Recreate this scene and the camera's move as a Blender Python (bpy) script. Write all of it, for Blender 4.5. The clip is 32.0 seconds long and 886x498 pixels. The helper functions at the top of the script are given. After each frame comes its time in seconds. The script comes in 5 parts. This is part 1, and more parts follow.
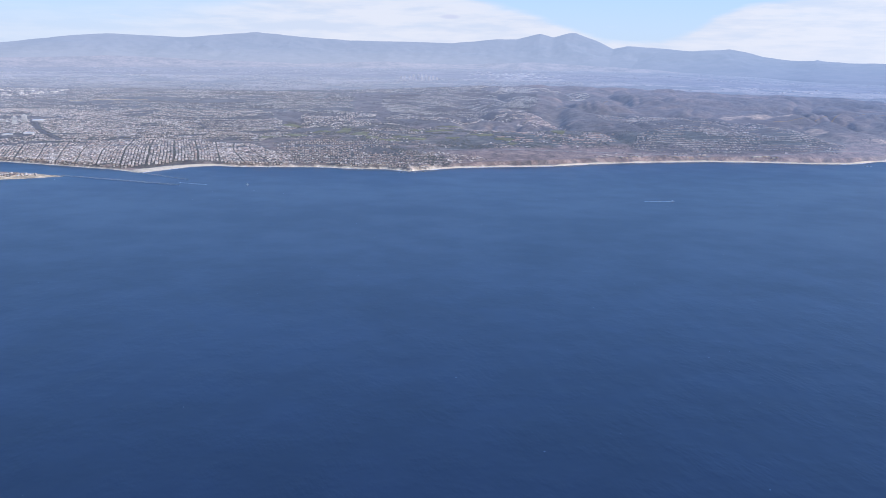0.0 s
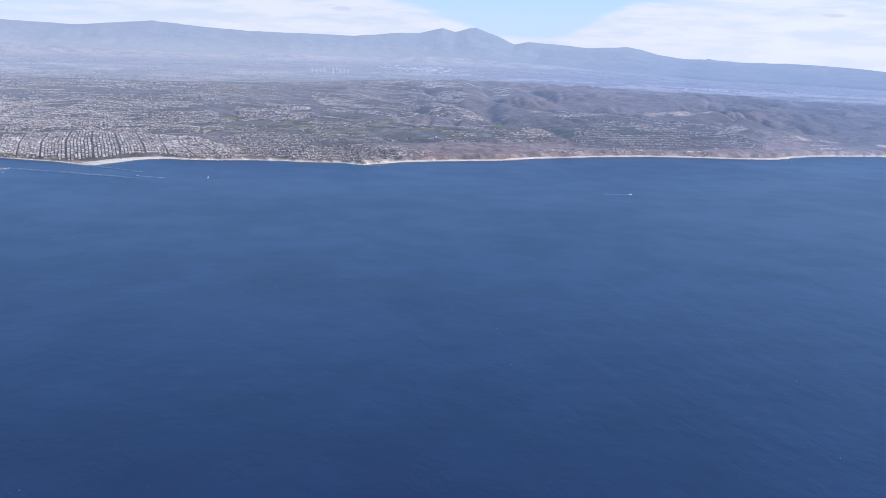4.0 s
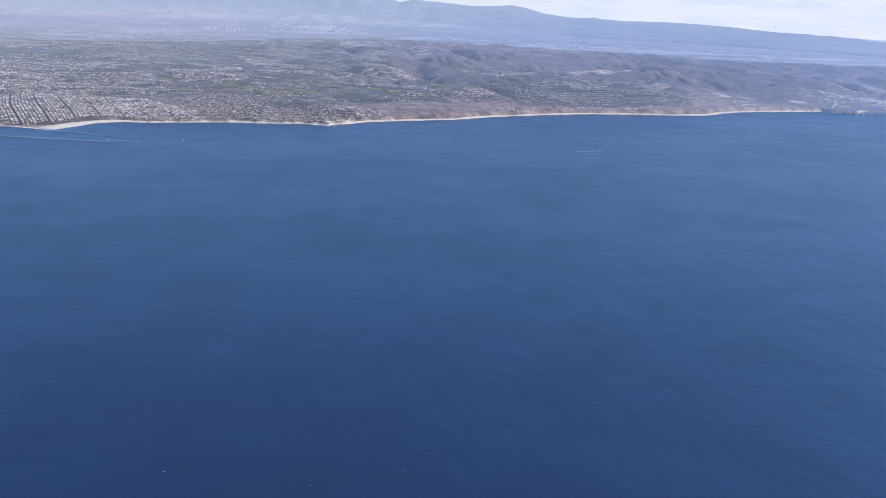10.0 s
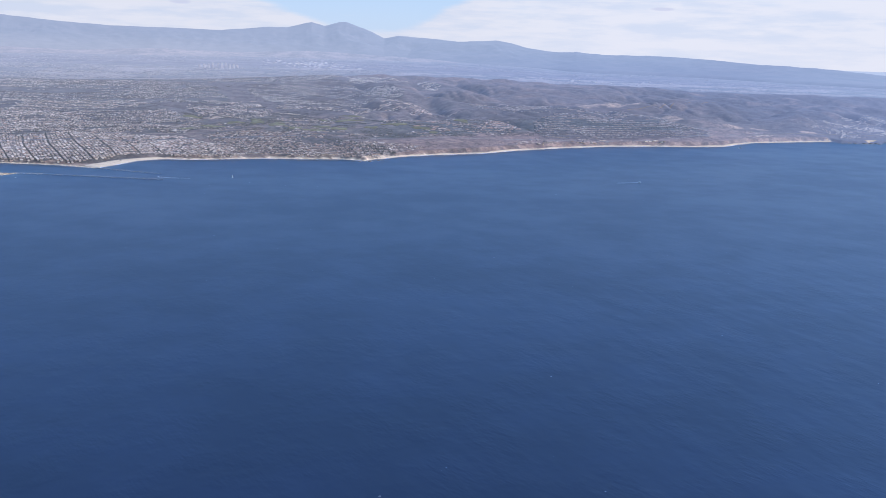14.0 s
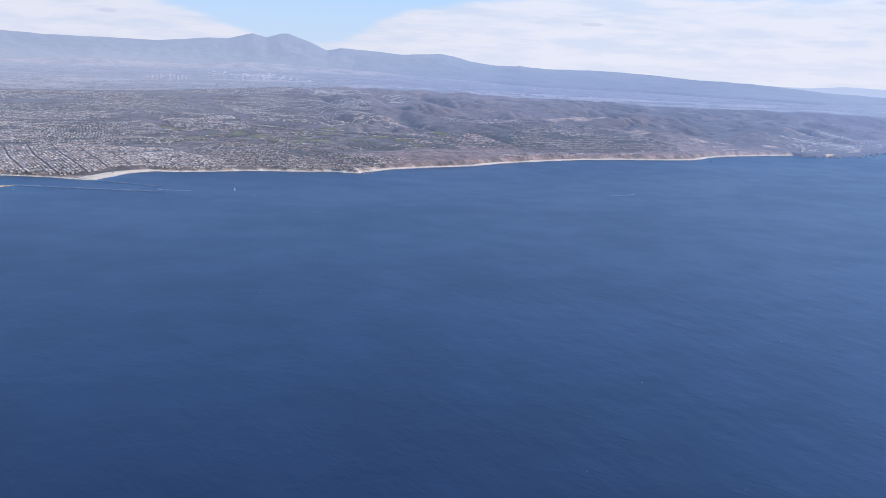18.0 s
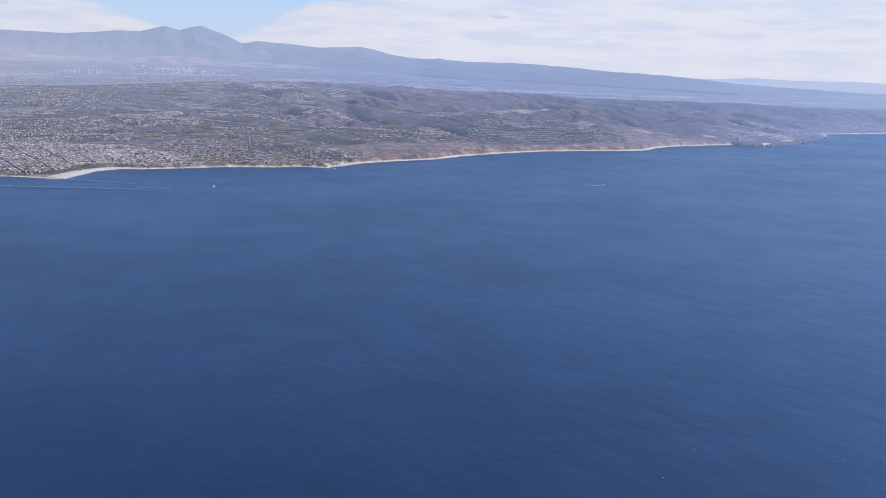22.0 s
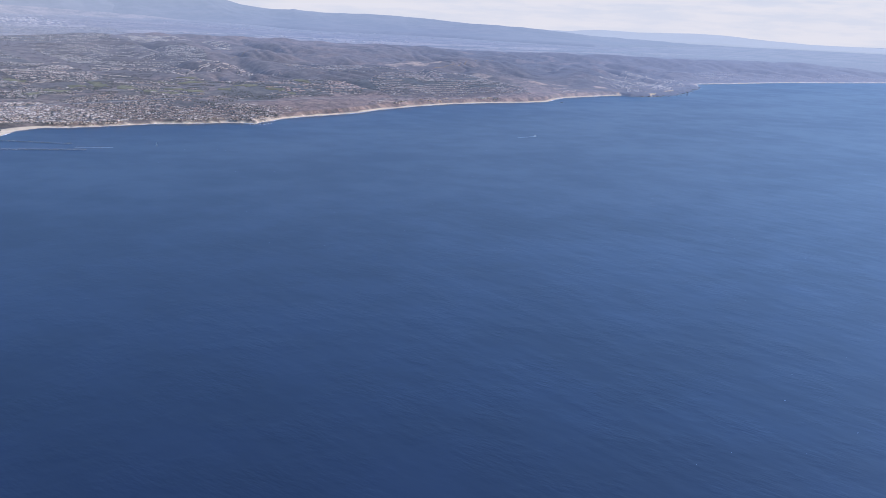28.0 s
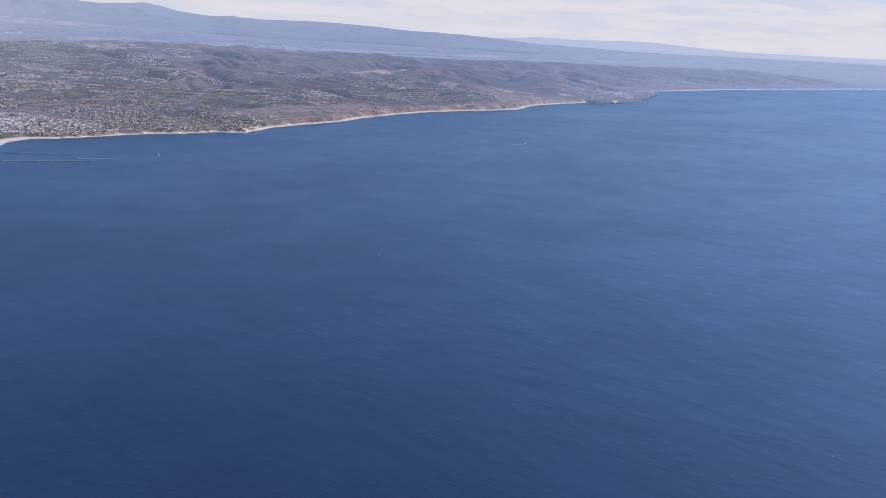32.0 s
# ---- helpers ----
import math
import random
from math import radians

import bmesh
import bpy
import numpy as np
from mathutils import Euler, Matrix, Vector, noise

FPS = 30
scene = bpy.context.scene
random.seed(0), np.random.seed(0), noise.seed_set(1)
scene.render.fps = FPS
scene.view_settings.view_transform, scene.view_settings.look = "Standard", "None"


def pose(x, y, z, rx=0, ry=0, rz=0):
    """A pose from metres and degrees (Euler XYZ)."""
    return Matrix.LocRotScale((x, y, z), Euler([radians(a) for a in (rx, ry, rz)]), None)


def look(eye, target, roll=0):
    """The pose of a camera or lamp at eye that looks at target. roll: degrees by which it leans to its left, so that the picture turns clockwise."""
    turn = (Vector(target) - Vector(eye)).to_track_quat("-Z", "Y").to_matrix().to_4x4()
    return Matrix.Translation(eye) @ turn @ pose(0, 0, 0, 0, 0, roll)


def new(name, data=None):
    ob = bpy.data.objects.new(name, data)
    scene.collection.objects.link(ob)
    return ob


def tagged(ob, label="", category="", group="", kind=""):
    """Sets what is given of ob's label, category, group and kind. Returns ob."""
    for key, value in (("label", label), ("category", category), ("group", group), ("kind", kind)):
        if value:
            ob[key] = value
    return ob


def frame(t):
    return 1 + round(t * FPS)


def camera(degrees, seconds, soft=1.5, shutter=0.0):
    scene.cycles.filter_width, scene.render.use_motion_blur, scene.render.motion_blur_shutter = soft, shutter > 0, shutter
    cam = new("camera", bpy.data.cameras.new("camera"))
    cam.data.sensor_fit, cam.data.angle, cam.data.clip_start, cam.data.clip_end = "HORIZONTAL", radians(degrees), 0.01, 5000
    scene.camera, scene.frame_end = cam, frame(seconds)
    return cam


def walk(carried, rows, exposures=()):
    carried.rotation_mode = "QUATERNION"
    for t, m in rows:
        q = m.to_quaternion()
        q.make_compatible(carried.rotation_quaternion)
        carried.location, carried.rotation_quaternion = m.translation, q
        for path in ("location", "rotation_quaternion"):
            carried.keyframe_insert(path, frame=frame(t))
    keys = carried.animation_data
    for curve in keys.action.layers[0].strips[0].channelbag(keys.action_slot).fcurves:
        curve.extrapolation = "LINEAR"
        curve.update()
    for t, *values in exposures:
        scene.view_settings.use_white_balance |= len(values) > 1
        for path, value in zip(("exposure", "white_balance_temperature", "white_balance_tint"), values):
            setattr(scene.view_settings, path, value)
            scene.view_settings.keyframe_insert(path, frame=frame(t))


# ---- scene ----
cam = camera(51.143, 32.0, 0.9)
# seconds, x, y, z, then turn to the right, tilt and lean in degrees
ROWS = [
    (0.0, 0.00, 0.00, 84.00, 0.000, -12.095, 1.001),
    (0.5, -5.45, -0.99, 84.06, 0.640, -11.284, 0.980),
    (1.0, -10.90, -1.91, 84.12, 1.096, -10.729, 1.263),
    (1.5, -16.35, -2.77, 84.17, 1.722, -10.769, 1.648),
    (2.0, -21.81, -3.57, 84.21, 2.590, -11.406, 1.884),
    (2.5, -27.27, -4.31, 84.24, 3.649, -12.363, 1.845),
    (3.0, -32.73, -4.99, 84.27, 4.894, -12.896, 1.720),
    (3.5, -38.19, -5.60, 84.28, 5.903, -12.628, 1.864),
    (5.5, -60.03, -7.44, 84.29, 8.500, -11.515, 2.533),
    (6.0, -65.49, -7.74, 84.28, 8.876, -10.994, 2.647),
    (6.5, -70.95, -7.99, 84.26, 9.083, -10.454, 2.395),
    (7.0, -76.40, -8.17, 84.23, 9.418, -10.357, 2.207),
    (7.5, -81.85, -8.28, 84.20, 9.687, -11.283, 2.153),
    (8.0, -87.30, -8.34, 84.17, 10.944, -13.077, 2.340),
    (8.5, -92.74, -8.34, 84.13, 12.071, -14.566, 2.378),
    (9.0, -98.17, -8.27, 84.08, 12.963, -15.471, 2.300),
    (9.5, -103.60, -8.14, 84.03, 13.777, -15.304, 2.137),
    (10.0, -109.02, -7.95, 83.98, 14.652, -14.553, 2.288),
    (10.5, -114.44, -7.70, 83.92, 15.583, -14.273, 2.405),
    (11.0, -119.84, -7.39, 83.86, 16.305, -14.195, 2.532),
    (11.5, -125.24, -7.01, 83.80, 16.646, -14.108, 2.470),
    (12.0, -130.63, -6.57, 83.73, 16.779, -14.257, 2.525),
    (12.5, -136.01, -6.08, 83.66, 16.194, -14.865, 2.625),
    (13.0, -141.38, -5.51, 83.59, 14.836, -15.370, 2.095),
    (13.5, -146.74, -4.89, 83.51, 16.181, -13.535, 1.644),
    (14.0, -152.09, -4.21, 83.43, 15.979, -12.432, 1.791),
    (14.5, -157.43, -3.46, 83.35, 16.304, -11.190, 1.884),
    (16.5, -178.64, 0.14, 83.02, 18.274, -10.705, 1.874),
    (17.0, -183.91, 1.19, 82.93, 18.878, -10.958, 2.148),
    (17.5, -189.16, 2.31, 82.84, 19.482, -11.065, 2.316),
    (18.0, -194.39, 3.48, 82.75, 20.141, -11.525, 2.386),
    (18.5, -199.61, 4.72, 82.66, 20.889, -12.028, 2.416),
    (19.0, -204.81, 6.02, 82.57, 21.593, -12.562, 2.633),
    (19.5, -210.00, 7.39, 82.49, 22.195, -13.001, 2.692),
    (20.0, -215.16, 8.81, 82.40, 22.824, -13.397, 2.651),
    (20.5, -220.31, 10.30, 82.31, 23.516, -13.637, 2.494),
    (21.0, -225.43, 11.84, 82.22, 24.194, -13.503, 2.464),
    (21.5, -230.54, 13.45, 82.14, 24.905, -12.873, 2.347),
    (22.0, -235.63, 15.12, 82.05, 25.647, -11.754, 2.217),
    (22.5, -240.69, 16.85, 81.97, 26.433, -10.509, 2.553),
    (23.0, -245.73, 18.64, 81.89, 27.138, -9.518, 3.173),
    (23.5, -250.75, 20.50, 81.81, 27.731, -9.806, 3.006),
    (24.0, -255.75, 22.41, 81.73, 28.533, -10.667, 2.325),
    (24.5, -260.72, 24.39, 81.66, 29.661, -11.856, 1.878),
    (25.0, -265.66, 26.43, 81.58, 31.048, -12.776, 1.691),
    (25.5, -270.59, 28.53, 81.51, 32.271, -13.490, 1.582),
    (27.5, -290.01, 37.55, 81.27, 34.619, -14.059, 2.607),
    (28.0, -294.80, 39.95, 81.22, 35.499, -14.269, 2.539),
    (28.5, -299.56, 42.42, 81.17, 36.456, -14.328, 2.552),
    (29.0, -304.29, 44.95, 81.13, 37.365, -13.795, 2.803),
    (29.5, -308.99, 47.54, 81.09, 38.196, -13.136, 2.888),
    (30.0, -313.66, 50.20, 81.06, 38.983, -12.568, 2.959),
    (30.5, -318.30, 52.91, 81.03, 39.627, -12.129, 3.078),
    (31.0, -322.91, 55.69, 81.01, 40.084, -12.208, 3.133),
    (31.5, -327.48, 58.52, 80.99, 40.126, -12.817, 2.929),
    (32.0, -332.02, 61.42, 80.98, 39.756, -13.674, 2.698),
]


def aim(turn, tilt, lean):
    yaw, pitch = radians(turn), radians(tilt)
    return Vector((math.sin(yaw) * math.cos(pitch), math.cos(yaw) * math.cos(pitch), math.sin(pitch))), lean


PATH = []
for t, x, y, z, turn, tilt, lean in ROWS:
    way, lean = aim(turn, tilt, lean)
    PATH.append((t, look((x, y, z), Vector((x, y, z)) + way, lean)))
walk(cam, PATH, [(0.0, 0.13, 5900.0, 19.0), (3.0, 0.16, 5850.0, 19.0), (6.0, 0.14, 5850.0, 19.0), (8.0, 0.10, 5850.0, 19.0), (9.0, 0.17, 5900.0, 19.0), (10.5, 0.13, 5950.0, 19.0), (13.0, 0.29, 6000.0, 20.5), (14.0, 0.06, 6000.0, 20.5), (17.0, 0.07, 6000.0, 20.5), (21.0, 0.09, 6050.0, 21.0),
                 (23.0, -0.12, 6100.0, 22.0), (25.0, 0.05, 6100.0, 21.5), (28.0, -0.01, 6180.0, 22.0), (32.0, -0.10, 6300.0, 22.0)])

# ---- light ----
SUN_TURN, SUN_HEIGHT = 104.0, 33.0   # degrees clockwise from +y, and above the horizon
sun_way = Vector((math.sin(radians(SUN_TURN)) * math.cos(radians(SUN_HEIGHT)), math.cos(radians(SUN_TURN)) * math.cos(radians(SUN_HEIGHT)), math.sin(radians(SUN_HEIGHT))))
sun_data = bpy.data.lights.new("sun", "SUN")
sun_data.energy, sun_data.angle, sun_data.color = 3.5, radians(0.6), (1.0, 0.9, 0.77)
sun = new("sun", sun_data)
sun.matrix_world = look((0, 0, 2000), Vector((0, 0, 2000)) - sun_way)

world = bpy.data.worlds.new("sky")
scene.world = world
world.use_nodes = True


class Nodes:
    """Short hand for wiring a node tree."""

    def __init__(self, tree):
        self.tree = tree
        tree.nodes.clear()

    def add(self, kind, props=None, **inputs):
        n = self.tree.nodes.new(kind)
        for k, v in (props or {}).items():
            setattr(n, k, v)
        for k, v in inputs.items():
            self.put(n, k, v)
        return n

    def put(self, n, k, v):
        sock = n.inputs[int(k[1:])] if k[0] == "i" and k[1:].isdigit() else n.inputs[k.replace("_", " ")]
        if isinstance(v, bpy.types.NodeSocket):
            self.tree.links.new(v, sock)
        else:
            sock.default_value = v

    def math(self, op, a, b=0.0, clamp=False):
        n = self.add("ShaderNodeMath", {"operation": op, "use_clamp": clamp}, i0=a, i1=b)
        return n.outputs[0]

    def mix(self, fac, a, b, blend="MIX"):
        n = self.add("ShaderNodeMix", {"data_type": "RGBA", "blend_type": blend})
        self.put(n, "i0", fac), self.put(n, "i6", a), self.put(n, "i7", b)
        return n.outputs[2]

    def ramp(self, fac, lo, hi, a=0.0, b=1.0):
        n = self.add("ShaderNodeMapRange", {"interpolation_type": "SMOOTHSTEP"}, i0=fac, i1=lo, i2=hi, i3=a, i4=b)
        return n.outputs[0]

    def noise(self, vec, scale, detail=4.0, rough=0.5):
        return self.add("ShaderNodeTexNoise", None, Vector=vec, Scale=scale, Detail=detail, Roughness=rough).outputs[0]


def rgba(r, g, b):
    return (r, g, b, 1.0)


# the sky: clear blue above, two banks of thin high cloud over the mountains with a gap of blue beside the double peak
w = Nodes(world.node_tree)
co = w.add("ShaderNodeTexCoord").outputs["Generated"]
sky = w.add("ShaderNodeTexSky", {"sky_type": "NISHITA", "sun_disc": False, "sun_elevation": radians(SUN_HEIGHT), "sun_rotation": radians(SUN_TURN), "altitude": 700.0, "dust_density": 1.6, "ozone_density": 1.5})
sep = w.add("ShaderNodeSeparateXYZ", None, Vector=co)
X, Y, Z = sep.outputs
turn = w.math("MULTIPLY", w.math("ARCTAN2", X, Y), 57.29578)
rise = w.math("MULTIPLY", w.math("ARCSINE", Z), 57.29578)


def across(wide, tall, depth):
    return w.add("ShaderNodeCombineXYZ", None, X=w.math("MULTIPLY", turn, wide), Y=w.math("MULTIPLY", rise, tall), Z=depth).outputs[0]


def graph(fac, points):
    """A smooth value over 0 to 1 through the points given."""
    r = w.add("ShaderNodeValToRGB", None, Fac=fac)
    r.color_ramp.interpolation = "B_SPLINE"
    while len(r.color_ramp.elements) < len(points):
        r.color_ramp.elements.new(0.5)
    for e, (p, v) in zip(r.color_ramp.elements, points):
        e.position, e.color = p, rgba(v, v, v)
    return r.outputs[0]


big, small = w.noise(across(0.09, 0.5, 0.0), 1.5, 5.0, 0.55), w.noise(across(0.22, 1.3, 3.0), 1.5, 5.0, 0.6)
wisp = w.math("ADD", w.math("MULTIPLY", w.math("SUBTRACT", big, 0.5), 2.6), w.math("MULTIPLY", w.math("SUBTRACT", small, 0.5), 1.5))
# tops of the banks: bearing and rise in degrees
TOPS = [(-30, 2.2), (-22, 2.6), (-16, 2.9), (-12, 3.3), (-8, 3.7), (-2, 3.95), (0.5, 3.6), (3, 2.95), (5.7, 2.2), (8, 1.25), (9.5, 0.8), (12.5, 0.7), (14.5, 1.5), (16, 2.4), (18, 3.15), (22.8, 3.75), (27.4, 4.45), (31, 4.5), (34, 4.05), (41, 4.55), (51, 4.4), (58, 3.4), (66, 1.6)]
top = w.math("MULTIPLY", graph(w.math("MULTIPLY", w.math("ADD", turn, 30.0), 0.01), [((a + 30) / 100, v / 10) for a, v in TOPS]), 10.0)
below = w.math("SUBTRACT", w.math("ADD", top, w.math("MULTIPLY", wisp, 0.32)), rise)
soft_edge = w.ramp(turn, -20.0, -4.0, 2.2, 0.45)
bank = w.math("MULTIPLY", w.ramp(w.math("DIVIDE", below, soft_edge), -0.25, 1.0), w.ramp(turn, -24.0, -7.0, 0.5, 1.0))
veil = w.ramp(w.math("ADD", wisp, w.math("MULTIPLY", below, 0.35)), -0.75, 0.6, 0.68, 1.0)
cover = w.math("MULTIPLY", bank, veil)
loose = w.math("MULTIPLY", w.ramp(w.noise(across(0.3, 2.6, 9.0), 0.8, 4.0, 0.55), 0.6, 0.72), w.ramp(below, -1.3, 0.1, 0.0, 0.5))
high = w.math("MULTIPLY", w.ramp(wisp, 0.2, 1.6), w.ramp(rise, 5.0, 12.0, 0.1, 0.3))
cover = w.math("MAXIMUM", w.math("MAXIMUM", cover, loose), high)
shade = w.ramp(w.math("ADD", w.math("MULTIPLY", w.noise(across(0.13, 0.9, 5.0), 1.4, 4.0, 0.55), 0.65), w.math("MULTIPLY", small, 0.35)), 0.38, 0.58)
cloud = w.mix(shade, rgba(6.45, 7.1, 7.6), rgba(7.8, 7.98, 7.85))
cloud = w.mix(w.ramp(rise, 0.0, 1.6, 0.3, 0.0), cloud, rgba(7.65, 7.8, 7.8))
blue = w.mix(w.ramp(rise, -1.0, 6.0), rgba(6.1, 7.6, 8.6), rgba(4.3, 6.85, 9.2))
blue = w.mix(w.ramp(rise, 4.5, 14.0), blue, rgba(1.7, 4.3, 8.8))
blue = w.mix(w.ramp(rise, 12.0, 45.0), blue, rgba(1.2, 2.8, 6.2))
clear = w.mix(0.85, sky.outputs[0], blue)
cloud = w.mix(1.0, cloud, w.ramp(turn, 12.0, 28.0, 0.97, 1.015), "MULTIPLY")
# small grey lens clouds under the banks
for a, e, wide, tall in ((0.2, 2.0, 0.75, 0.17), (28.5, 2.42, 0.8, 0.12), (44.8, 4.02, 1.1, 0.14)):
    dx, dy = w.math("DIVIDE", w.math("SUBTRACT", turn, a), wide), w.math("DIVIDE", w.math("SUBTRACT", rise, e), tall)
    lens = w.ramp(w.math("ADD", w.math("ADD", w.math("MULTIPLY", dx, dx), w.math("MULTIPLY", dy, dy)), w.math("MULTIPLY", wisp, 0.5)), 0.2, 1.1, 0.6, 0.0)
    cloud = w.mix(lens, cloud, rgba(5.5, 5.8, 6.9))
# the sky brightens round the sun, kept off the low sky, to lighten the sea
facing = w.add("ShaderNodeVectorMath", {"operation": "DOT_PRODUCT"}, i0=co, i1=tuple(sun_way)).outputs[1]
glare = w.math("ADD", 1.0, w.math("MULTIPLY", w.math("MULTIPLY", w.math("POWER", w.math("MAXIMUM", facing, 0.0), 3.0), w.ramp(rise, 2.2, 10.0)), 2.2))
air = w.mix(w.math("MULTIPLY", cover, 0.88), clear, cloud)
back = w.add("ShaderNodeBackground", None, Color=air, Strength=w.math("MULTIPLY", glare, 0.10))
w.add("ShaderNodeOutputWorld", None, Surface=back.outputs[0])


# ---- numbers of the land: one unit of the plan stands for about nine metres ----
def smooth(v, lo, hi):
    u = np.clip((v - lo) / (hi - lo), 0.0, 1.0)
    return u * u * (3.0 - 2.0 * u)


def lattice(x, y, seed):
    n = (x.astype(np.int64) * 374761393 + y.astype(np.int64) * 668265263 + seed * 974711) & 0x7FFFFFFF
    n = ((n ^ (n >> 13)) * 1274126177) & 0x7FFFFFFF
    return ((n ^ (n >> 16)) & 0xFFFF) / 65535.0


def grain(x, y, size, seed=0):
    """Smooth value noise, 0 to 1."""
    x, y = np.asarray(x, float) / size, np.asarray(y, float) / size
    i, j = np.floor(x), np.floor(y)
    u, v = x - i, y - j
    u, v = u * u * (3 - 2 * u), v * v * (3 - 2 * v)
    a, b, c, d = lattice(i, j, seed), lattice(i + 1, j, seed), lattice(i, j + 1, seed), lattice(i + 1, j + 1, seed)
    return (a * (1 - u) + b * u) * (1 - v) + (c * (1 - u) + d * u) * v


def fractal(x, y, size, seed=0, octaves=4):
    out, amp, total = 0.0, 1.0, 0.0
    for k in range(octaves):
        out, total = out + amp * grain(x, y, size / 2 ** k, seed + k), total + amp
        amp *= 0.5
    return out / total


def ridged(x, y, size, seed=0, octaves=4):
    out, amp, total = 0.0, 1.0, 0.0
    for k in range(octaves):
        out, total = out + amp * (1.0 - np.abs(2.0 * grain(x, y, size / 2 ** k, seed + k) - 1.0)), total + amp
        amp *= 0.5
    return out / total


# the shore, from the harbour in the west to the far bay in the east
SHORE = [(-1600, 960), (-900, 800), (-600, 720), (-420, 690), (-320, 667), (-274, 651), (-229, 635), (-205, 620), (-192, 640), (-182, 656), (-165, 666), (-148, 661),
         (-125, 664), (-93, 667), (-67, 662), (-43, 662), (-25, 652), (-12, 662), (8, 676), (35, 685), (80, 696), (112, 714), (163, 733),
         (211, 745), (256, 746), (290, 742), (326, 744), (352, 762), (380, 776), (420, 783), (478, 790), (478, 774), (510, 770), (563, 784), (609, 808),
         (706, 868), (750, 915), (830, 914), (970, 924), (1100, 908), (1300, 897), (1700, 840), (3200, 500)]
SPIT = [(-246, 598), (-262, 585), (-279, 577), (-330, 566), (-420, 548), (-700, 500), (-1200, 470), (-1200, 640), (-700, 650), (-420, 640), (-330, 622), (-295, 611), (-270, 606)]
MAINLAND = SHORE + [(5200, 500), (5200, 6000), (-4000, 6000), (-4000, 1400)]


def inside(poly, x, y):
    out = np.zeros(np.shape(x), bool)
    for (ax, ay), (bx, by) in zip(poly, poly[1:] + poly[:1]):
        if ay != by:
            out ^= ((ay > y) != (by > y)) & (x < (bx - ax) * (y - ay) / (by - ay) + ax)
    return out


def reach(poly, x, y):
    """Distance to the polygon's edge, positive inside."""
    best = np.full(np.shape(x), 1e9)
    for (ax, ay), (bx, by) in zip(poly, poly[1:] + poly[:1]):
        ux, uy = bx - ax, by - ay
        t = np.clip(((x - ax) * ux + (y - ay) * uy) / (ux * ux + uy * uy), 0, 1)
        best = np.minimum(best, (x - ax - t * ux) ** 2 + (y - ay - t * uy) ** 2)
    best = np.sqrt(best)
    return np.where(inside(poly, x, y), best, -best)


def inland(x, y):
    s = reach(MAINLAND, x, y)
    near = (y < 1000) & (x < 0)
    s2 = np.full(np.shape(x), -1e9)
    if np.any(near):
        s2[near] = reach(SPIT, x[near], y[near])
    wobble = (grain(x, y, 9.0, 51) - 0.5) * 3.0 + (grain(x, y, 3.5, 52) - 0.5) * 1.6
    return s + wobble * smooth(x, -190, -150) * (1 + 2.2 * smooth(x, 480, 500) * (1 - smooth(x, 690, 730))), s2


# the crest of the coast hills, and how the land climbs to it from the shore
CREST_X = [-1600, -900, -600, -330, -150, 22, 140, 256, 350, 440, 540, 640, 700, 770, 850, 930, 985, 1087, 1196, 1271, 1342, 1418, 1500, 1900]
CREST_Y = [1500, 1400, 1300, 1230, 1250, 1330, 1332, 1322, 1310, 1295, 1282, 1265, 1250, 1228, 1192, 1160, 1138, 1097, 1062, 1037, 1020, 1012, 1010, 1010]
CREST_Z = [10, 13, 17, 23, 28.5, 33.5, 37, 36.5, 34.5, 29.5, 29.5, 24, 25, 27, 27.5, 24.5, 22.5, 22.5, 25, 21.5, 16.5, 5, 1.5, 1]
CLIMB_U = [0, 0.02, 0.05, 0.18, 0.4, 0.52, 0.75, 1]
CLIMB_Z = [0, 0.02, 0.1, 0.35, 0.49, 0.61, 0.83, 1]
# single hills and hollows: x, y, half length, half width, turn of the long axis, height
HILLS = [(181, 1062, 42, 45, 0, 6.6), (120, 1005, 15, 60, -5, -7.9), (112, 900, 11, 42, 0, -4.6), (60, 925, 80, 17, 0, 2.9), (20, 888, 4, 26, 4, -2.9), (44, 890, 4, 28, -6, -3.4), (66, 882, 4, 26, 0, -2.9),
         (88, 878, 4, 24, 5, -3.4), (235, 930, 75, 62, 0, 5.9), (152, 828, 8, 40, 14, -4.2), (345, 875, 12, 50, 10, -5.2), (385, 950, 16, 44, 8, 5.9), (440, 935, 32, 58, 8, -7.9), (440, 852, 22, 16, 0, -3.3),
         (405, 1012, 60, 17, 28, 5.2), (535, 928, 95, 17, 56, 6.6), (580, 930, 14, 60, 60, -4.0), (640, 1000, 90, 20, 40, 5.2), (700, 1090, 100, 26, 15, 5.2), (-60, 1150, 70, 26, 20, 3.3), (20, 1120, 20, 70, 20, -5.2)]


